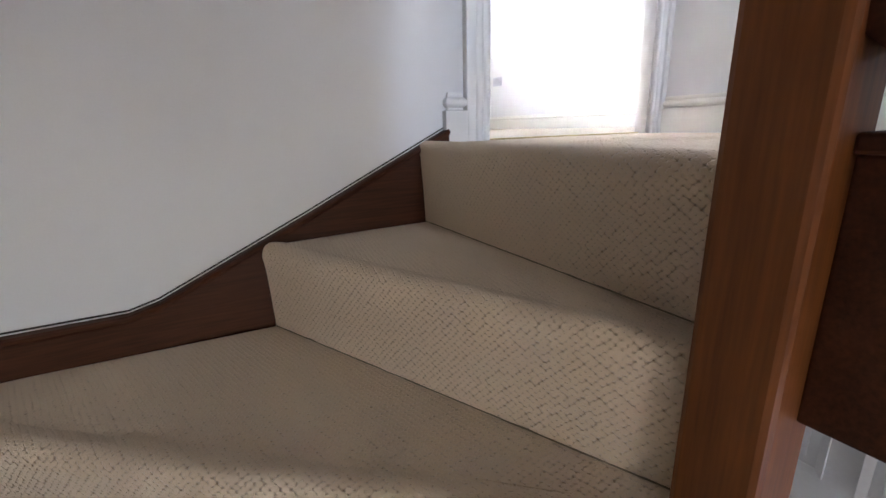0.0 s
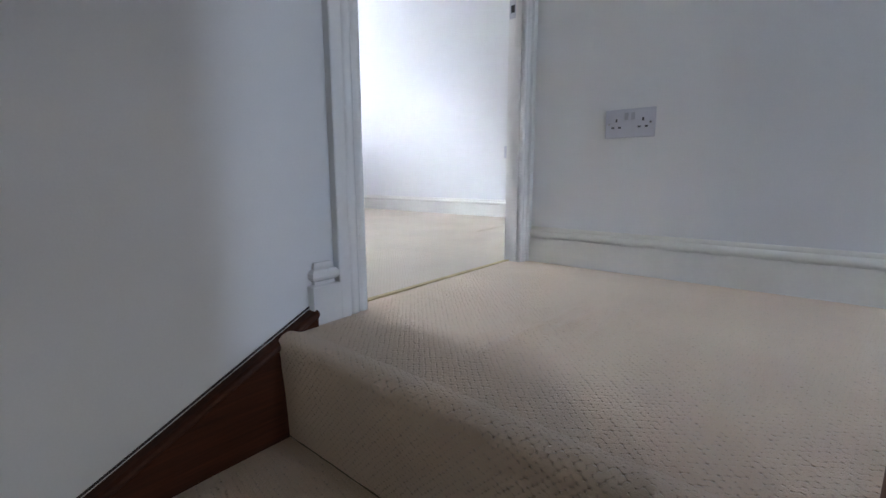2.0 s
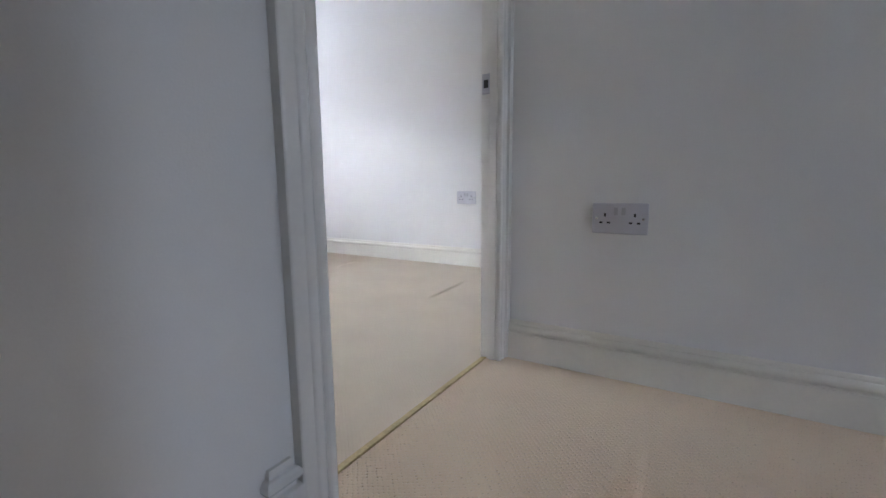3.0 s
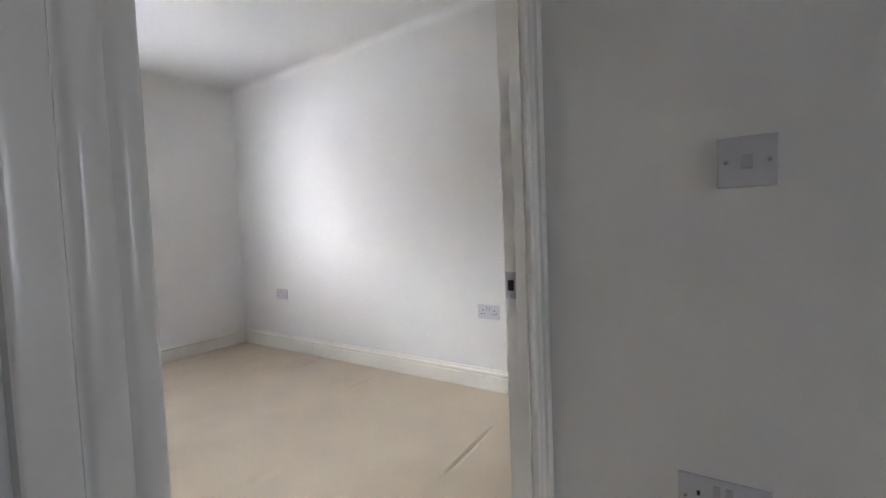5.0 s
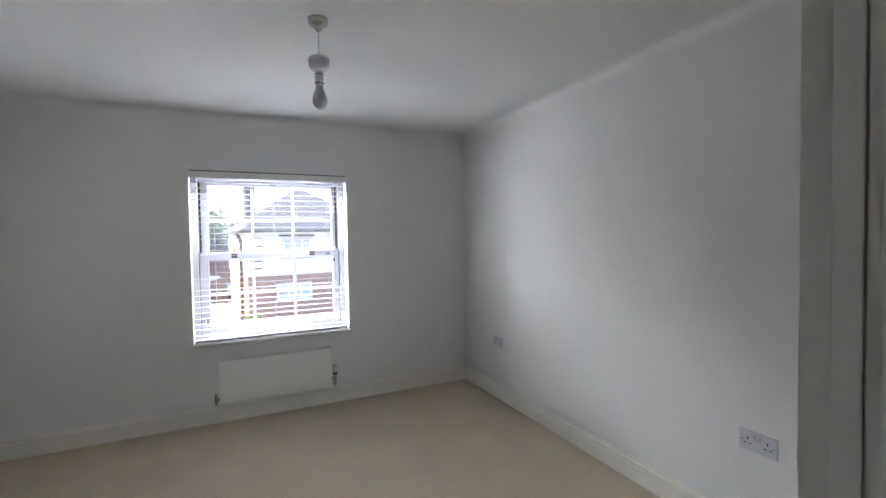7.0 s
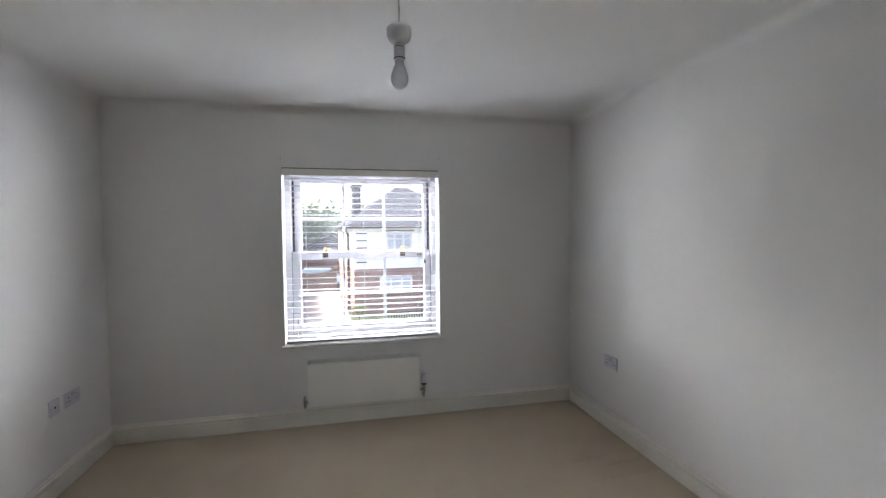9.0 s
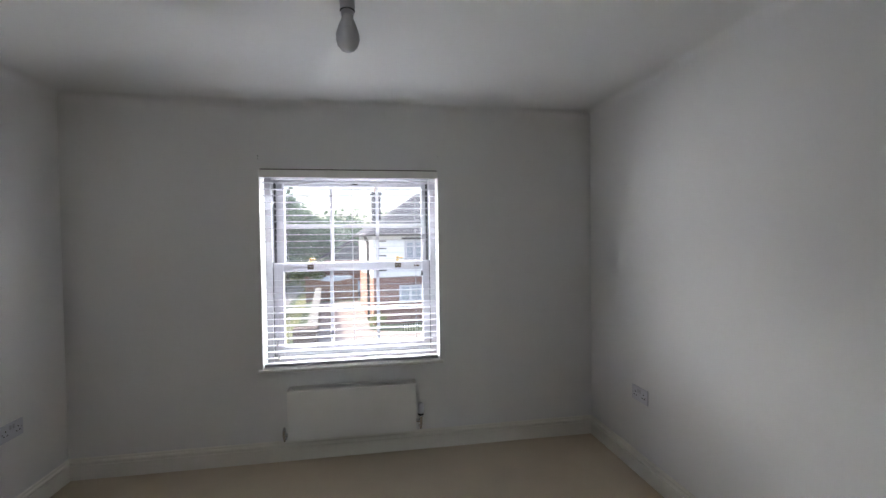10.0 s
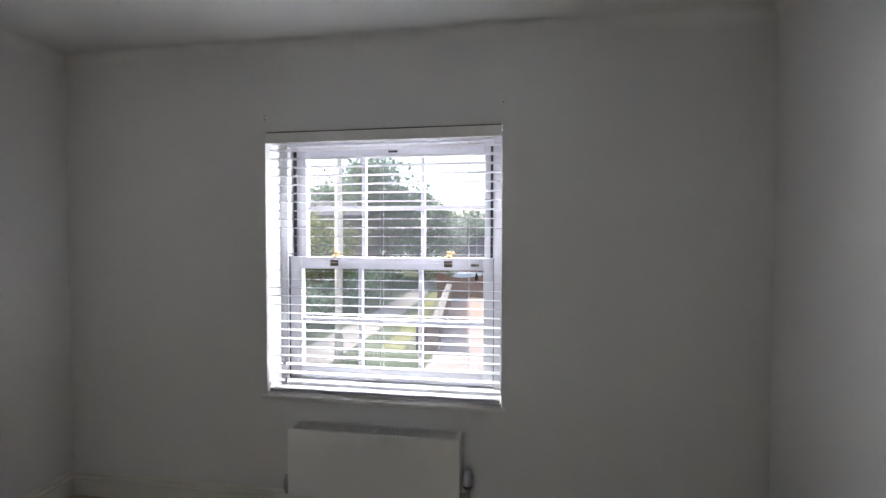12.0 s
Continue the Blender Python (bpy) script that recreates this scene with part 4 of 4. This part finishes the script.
def house(m):
    """White rendered upper storey over brick, slate hipped roof, windows with frames and panes."""
    ob = thing("opposite_house", "white rendered and brick house with slate hipped roof and chimney", "house")
    W, D, E, S = 6.8, 6.6, 4.42, 2.36
    part("brick_wall", boxes((0, W, 0, D, 0, S)), BRICK, ob, "red-brown brick ground floor")
    # lighter brick skin puts the sunlight on this side into the colour
    part("sunlit_side_brick", boxes((-0.03, 0.0, 0.0, D, 0, S)), BRICK_O, ob, "brick side wall coloured a lighter, sunlit orange")
    part("rendered_wall", boxes((-0.06, W + 0.06, -0.06, D + 0.06, S, E), bevel=0.02), RENDER, ob, "white rendered upper floor")
    bm = bmesh.new()
    o = 0.35
    base = [(-o, -o), (W + o, -o), (W + o, D + o), (-o, D + o)]
    lo = [bm.verts.new((x, y, E + 0.06)) for x, y in base]
    hi = [bm.verts.new((x, y, E + 0.14)) for x, y in base]
    top = [bm.verts.new((W / 2 - 0.45, D / 2, E + 2.45)), bm.verts.new((W / 2 + 0.15, D / 2, E + 2.45))]
    for i in range(4):
        bm.faces.new((lo[i], lo[(i + 1) % 4], hi[(i + 1) % 4], hi[i]))
    bm.faces.new((hi[0], hi[1], top[1], top[0]))
    bm.faces.new((hi[1], hi[2], top[1]))
    bm.faces.new((hi[2], hi[3], top[0], top[1]))
    bm.faces.new((hi[3], hi[0], top[0]))
    bm.faces.new(lo[::-1])
    bmesh.ops.recalc_face_normals(bm, faces=bm.faces)
    roof = part("roof", bm, SLATE, ob, "grey slate hipped roof")
    part("gutter", boxes((-o - 0.08, W + o + 0.08, -o - 0.1, -o, E - 0.02, E + 0.10), (-o - 0.1, -o, -o - 0.1, D + o, E - 0.02, E + 0.10), bevel=0.03), DARK, roof, "black gutter")
    chim = part("chimney", boxes((0.28, 0.72, 2.2, 2.9, E - 0.2, E + 2.25), bevel=0.01), SLATE, roof, "dark brick chimney stack")
    part("chimney_cap", boxes((0.22, 0.78, 2.14, 2.96, E + 2.25, E + 2.40), bevel=0.02), SLATE, chim)
    bm = bmesh.new()
    add_lathe(bm, [(0.12, 0), (0.13, 0.05), (0.10, 0.28), (0.12, 0.32)], pose(0.5, 2.55, E + 2.40), 12)
    part("chimney_pot", bm, BRICK_O, chim)
    for y in (0.9, 1.5):
        bm = bmesh.new()
        add_tube(bm, [(-0.30, y, E + 0.0), (-0.14, y, E - 0.35), (-0.14, y, 0.1)], 0.045, 8)
        part("downpipe", bm, DARK, ob, "black downpipe")
    for k in range(5):
        part("vent_slot", boxes((0.10, 0.62, -0.085, -0.06, E - 0.30 - 0.36 * k, E - 0.24 - 0.36 * k)), DARK, ob, "dark louvre slot")
    for wx0, wx1, wz0, wz1, n in ((1.55, 2.95, 3.22, 4.16, 3), (1.25, 2.95, 1.1, 1.93, 3), (4.2, 5.7, 3.22, 4.16, 3), (4.3, 5.8, 1.1, 1.93, 3)):
        y = -0.07 if wz0 > 2 else -0.012
        w = part("window", boxes((wx0, wx1, y - 0.05, y + 0.02, wz0, wz1)), DARK, ob, "white framed window")
        part("frame", boxes((wx0, wx0 + 0.1, y - 0.08, y, wz0, wz1), (wx1 - 0.1, wx1, y - 0.08, y, wz0, wz1), (wx0, wx1, y - 0.08, y, wz1 - 0.1, wz1), (wx0, wx1, y - 0.08, y, wz0, wz0 + 0.1),
                            *[(wx0 + (wx1 - wx0) * k / n - 0.06, wx0 + (wx1 - wx0) * k / n + 0.06, y - 0.08, y, wz0, wz1) for k in range(1, n)],
                            (wx0, wx1, y - 0.08, y, wz0 + (wz1 - wz0) * 0.66, wz0 + (wz1 - wz0) * 0.66 + 0.06)), PVC, w)
        for k in range(n):
            part("pane", boxes((wx0 + (wx1 - wx0) * k / n + 0.06, wx0 + (wx1 - wx0) * (k + 1) / n - 0.06, y - 0.066, y - 0.056, wz0 + 0.1, wz1 - 0.1)), PANE, w, "grey reflecting pane")
        part("sill", boxes((wx0 - 0.08, wx1 + 0.08, y - 0.13, y, wz0 - 0.07, wz0)), STONE, w)
        if wz0 > 2:
            part("hood", boxes((wx0 - 0.15, wx1 + 0.12, y - 0.18, y, wz1 + 0.07, wz1 + 0.16)), DARK, w, "dark window hood")
    ob.matrix_world = m
    return ob


house(pose(0.93, 22.3, GROUND, 0, 0, 7.0))

gate = thing("driveway_gates", "brown boarded double gates with dipped tops", "gate", at=(-1.9, 31.4, GROUND))
for k in range(24):
    x = -1.55 + 3.1 * (k + 0.5) / 24
    h = 1.42 + 0.26 * abs(x / 1.55) ** 2
    part("board", boxes((x - 0.061, x + 0.061, -0.02, 0.02, 0.06, h), bevel=0.006), GATE, gate)
for x in (-1.65, 1.65):
    part("post", boxes((x - 0.1, x + 0.1, -0.1, 0.1, 0, 1.8), bevel=0.02), GATE, gate)
for z in (0.35, 1.15):
    part("ledge", boxes((-1.55, 1.55, 0.02, 0.07, z, z + 0.14)), GATE, gate)

garage = thing("garage", "brick garage with dark tiled gable roof beyond the gates", "garage", at=(0, 0, 0))
part("walls", boxes((-3.0, 1.6, 37.0, 43.0, GROUND, -0.1)), BRICK, garage)
bm = bmesh.new()
add_prism(bm, [(-2.9, -0.2), (0, 1.45), (2.9, -0.2), (2.9, -0.05), (0, 1.62), (-2.9, -0.05)], (-0.7, 36.7, 0), (-0.7, 43.3, 0), side=(1, 0, 0))
part("roof", bm, SLATE, garage)
bm = bmesh.new()
add_prism(bm, [(-2.3, -0.1), (2.3, -0.1), (0, 1.3)], (-0.7, 37.0, 0), (-0.7, 37.1, 0), side=(1, 0, 0))
part("gable", bm, SLATE, garage, "dark hung-slate gable")

car = thing("parked_car", "pale blue car parked behind the gates", "car", at=(-1.3, 33.6, GROUND))
bm = bmesh.new()
add_prism(bm, [(-2.1, 0.35), (2.1, 0.35), (2.1, 0.85), (1.3, 1.0), (0.6, 1.55), (-1.2, 1.6), (-2.0, 1.0)], (0, -0.85, 0), (0, 0.85, 0), side=(1, 0, 0))
part("body", bm, CAR, car)
for x in (-1.3, 1.3):
    for y in (-0.8, 0.8):
        bm = bmesh.new()
        add_lathe(bm, [(0.1, -0.1), (0.32, -0.1), (0.33, 0.0), (0.32, 0.1), (0.1, 0.1)], pose(x, y, 0.33, 90, 0, 0), 16)
        part("wheel", bm, RUBBER, car)

pole = thing("telegraph_pole", "weathered grey wooden telegraph pole on the verge", "telegraph pole", at=(-4.35, 15.4, GROUND))
bm = bmesh.new()
add_tube(bm, [(0, 0, 0), (0.02, 0, 4), (0.0, 0.02, 8.5)], [0.155, 0.14, 0.12], 14)
part("shaft", bm, POLE, pole, smooth=True)

fence = thing("front_railing", "low dark metal railing before the brick house", "railing", at=(3.1, 20.6, GROUND))
for k in range(16):
    part("bar", boxes((-0.9 + k * 0.12, -0.87 + k * 0.12, -0.015, 0.015, 0, 0.42)), DARK, fence)
part("top_rail", boxes((-0.9, 0.95, -0.02, 0.02, 0.42, 0.46)), DARK, fence)
vf = thing("verge_fence", "low weathered post and rail fence on the verge", "fence", at=(0, 0, 0))
for k in range(7):
    part("post", boxes((-9.4 - 0.35 * k, -9.3 - 0.35 * k, 26 + 2.4 * k, 26.1 + 2.4 * k, GROUND, GROUND + 0.95)), POLE, vf)
for z in (0.45, 0.8):
    bm = bmesh.new()
    add_prism(bm, [(0, 0), (0.05, 0), (0.05, 0.1), (0, 0.1)], (-9.36, 26.05, GROUND + z), (-11.5, 40.5, GROUND + z), side=(1, 0, 0))
    part("rail", bm, POLE, vf)

far_house = thing("far_building", "distant brick building with long dark tiled roof among the trees", "building", at=(-14.6, 35.5, GROUND))
part("wall", boxes((-5, 4.3, 0, 6, 0, 5.9)), BRICK_D, far_house)
bm = bmesh.new()
add_prism(bm, [(-0.4, 5.8), (3, 7.0), (6.4, 5.8), (6.4, 6.0), (3, 7.25), (-0.4, 6.0)], (-5.4, 0, 0), (4.6, 0, 0), side=(0, 1, 0))
part("roof", bm, SLATE, far_house)


def tree(label, at, height, spread, clumps, leaf, material, seed, trunk_h=None, category="tree", name="tree"):
    """Tapered trunk, limbs that fork, and a crown of small leaf clumps with gaps."""
    rnd = random.Random(seed)
    ob = thing(name, label, category, at=at)
    th = trunk_h if trunk_h is not None else height * 0.3
    bm = bmesh.new()
    r = 0.035 * height
    add_tube(bm, [(0, 0, 0), (rnd.uniform(-0.1, 0.1), 0, th * 0.6), (rnd.uniform(-0.2, 0.2), 0.1, th), (0, 0, height * 0.7)], [r, r * 0.8, r * 0.65, r * 0.15], 9)
    centres = []
    for k in range(11):
        a = 2 * math.pi * k / 11 + rnd.uniform(-0.3, 0.3)
        z0 = th * rnd.uniform(0.7, 1.4)
        e = Vector((math.cos(a) * spread * rnd.uniform(0.45, 0.95), math.sin(a) * spread * rnd.uniform(0.45, 0.95), th + (height - th) * rnd.uniform(0.1, 0.92)))
        mid = Vector((e.x * 0.4, e.y * 0.4, (z0 + e.z) / 2 + 0.1))
        add_tube(bm, [(0, 0, z0), mid, e], [r * 0.4, r * 0.22, r * 0.06], 6)
        centres.append(e)
        centres.append(mid.lerp(e, 0.5))
    centres.append(Vector((0, 0, height * 0.92)))
    centres.append(Vector((0, 0, height * 0.75)))
    part("trunk", bm, BARK, ob)
    verts, faces = [], []
    for k in range(clumps):
        c = centres[k % len(centres)]
        d = Vector((rnd.gauss(0, 1), rnd.gauss(0, 1), rnd.gauss(0, 0.75))) * spread * 0.24
        p = c + d
        p.z = max(p.z, 0.15 + rnd.random() * 0.4)
        s = leaf * rnd.uniform(0.6, 1.4)
        q = Euler((rnd.uniform(-1.0, 1.0), rnd.uniform(-1.0, 1.0), rnd.uniform(0, 6.28))).to_matrix()
        b = len(verts)
        for u, v in ((-1, 0), (-0.3, -0.55), (0.7, -0.35), (1, 0.1), (0.3, 0.6), (-0.6, 0.4)):
            verts.append(p + q @ Vector((u * s, v * s, 0.25 * s * (u * u - v))))
        faces.append(tuple(range(b, b + 6)))
    me = bpy.data.meshes.new("crown")
    me.from_pydata([tuple(v) for v in verts], [], faces)
    me.materials.append(material)
    o = new("crown", me)
    o.parent = ob
    return ob


tree("tall dark green broadleaf tree beyond the verge", (-10.0, 41.0, GROUND), 11.2, 3.8, 8000, 0.22, LEAF_D, 1, 1.6)
tree("dark green broadleaf tree with a full crown", (-14.5, 44.0, GROUND), 10.0, 3.8, 6500, 0.22, LEAF_D, 2, 1.5)
tree("dark green tree in the row beside the path", (-7.6, 47.0, GROUND), 7.6, 2.8, 5000, 0.20, LEAF_D, 3, 1.0)
tree("dark green tree further along the path", (-9.8, 55.0, GROUND), 8.6, 3.4, 5000, 0.24, LEAF_D, 11, 1.0)
tree("mid green tree far down the path", (-6.2, 60.0, GROUND), 6.4, 3.2, 3600, 0.22, LEAF_D, 4, 0.8)
tree("mid green tree far behind the garage", (-2.6, 62.0, GROUND), 5.8, 3.4, 3600, 0.22, LEAF_D, 5, 0.8)
tree("light green bushy tree on the verge", (-9.9, 26.0, GROUND), 5.4, 2.4, 6000, 0.10, LEAF_L, 6, 0.8)
tree("light green bushy tree with thin branches", (-13.2, 30.0, GROUND), 6.2, 2.8, 6000, 0.12, LEAF_L, 7, 0.9)
tree("light green rounded shrub near the gates", (-4.2, 36.0, GROUND), 2.7, 1.4, 1400, 0.08, LEAF_L, 8, 0.4, "shrub", "shrub")
tree("low green shrub at the corner of the brick house", (1.1, 21.3, GROUND), 0.75, 0.45, 500, 0.045, LEAF_L, 9, 0.1, "shrub", "shrub")
for k in range(9):
    tree("dense dark green hedge plant along the verge", (-8.6 - 0.12 * k, 15.0 + 3.0 * k, GROUND), 1.5, 1.7, 1300, 0.11, LEAF_D, 20 + k, 0.2, "hedge", "hedge_plant")
for k in range(8):
    tree("distant tree on the skyline", (-34 + 9.5 * k, 88 + 5 * (k % 3), GROUND), 9.5, 5.6, 1300, 0.45, LEAF_D, 40 + k)

for o in list(scene.objects):
    if o.name.startswith("hedge_plant") and o.parent is None:
        o["group"] = "verge hedge plants"
    if o.get("category") == "socket":
        o["group"] = "double sockets"
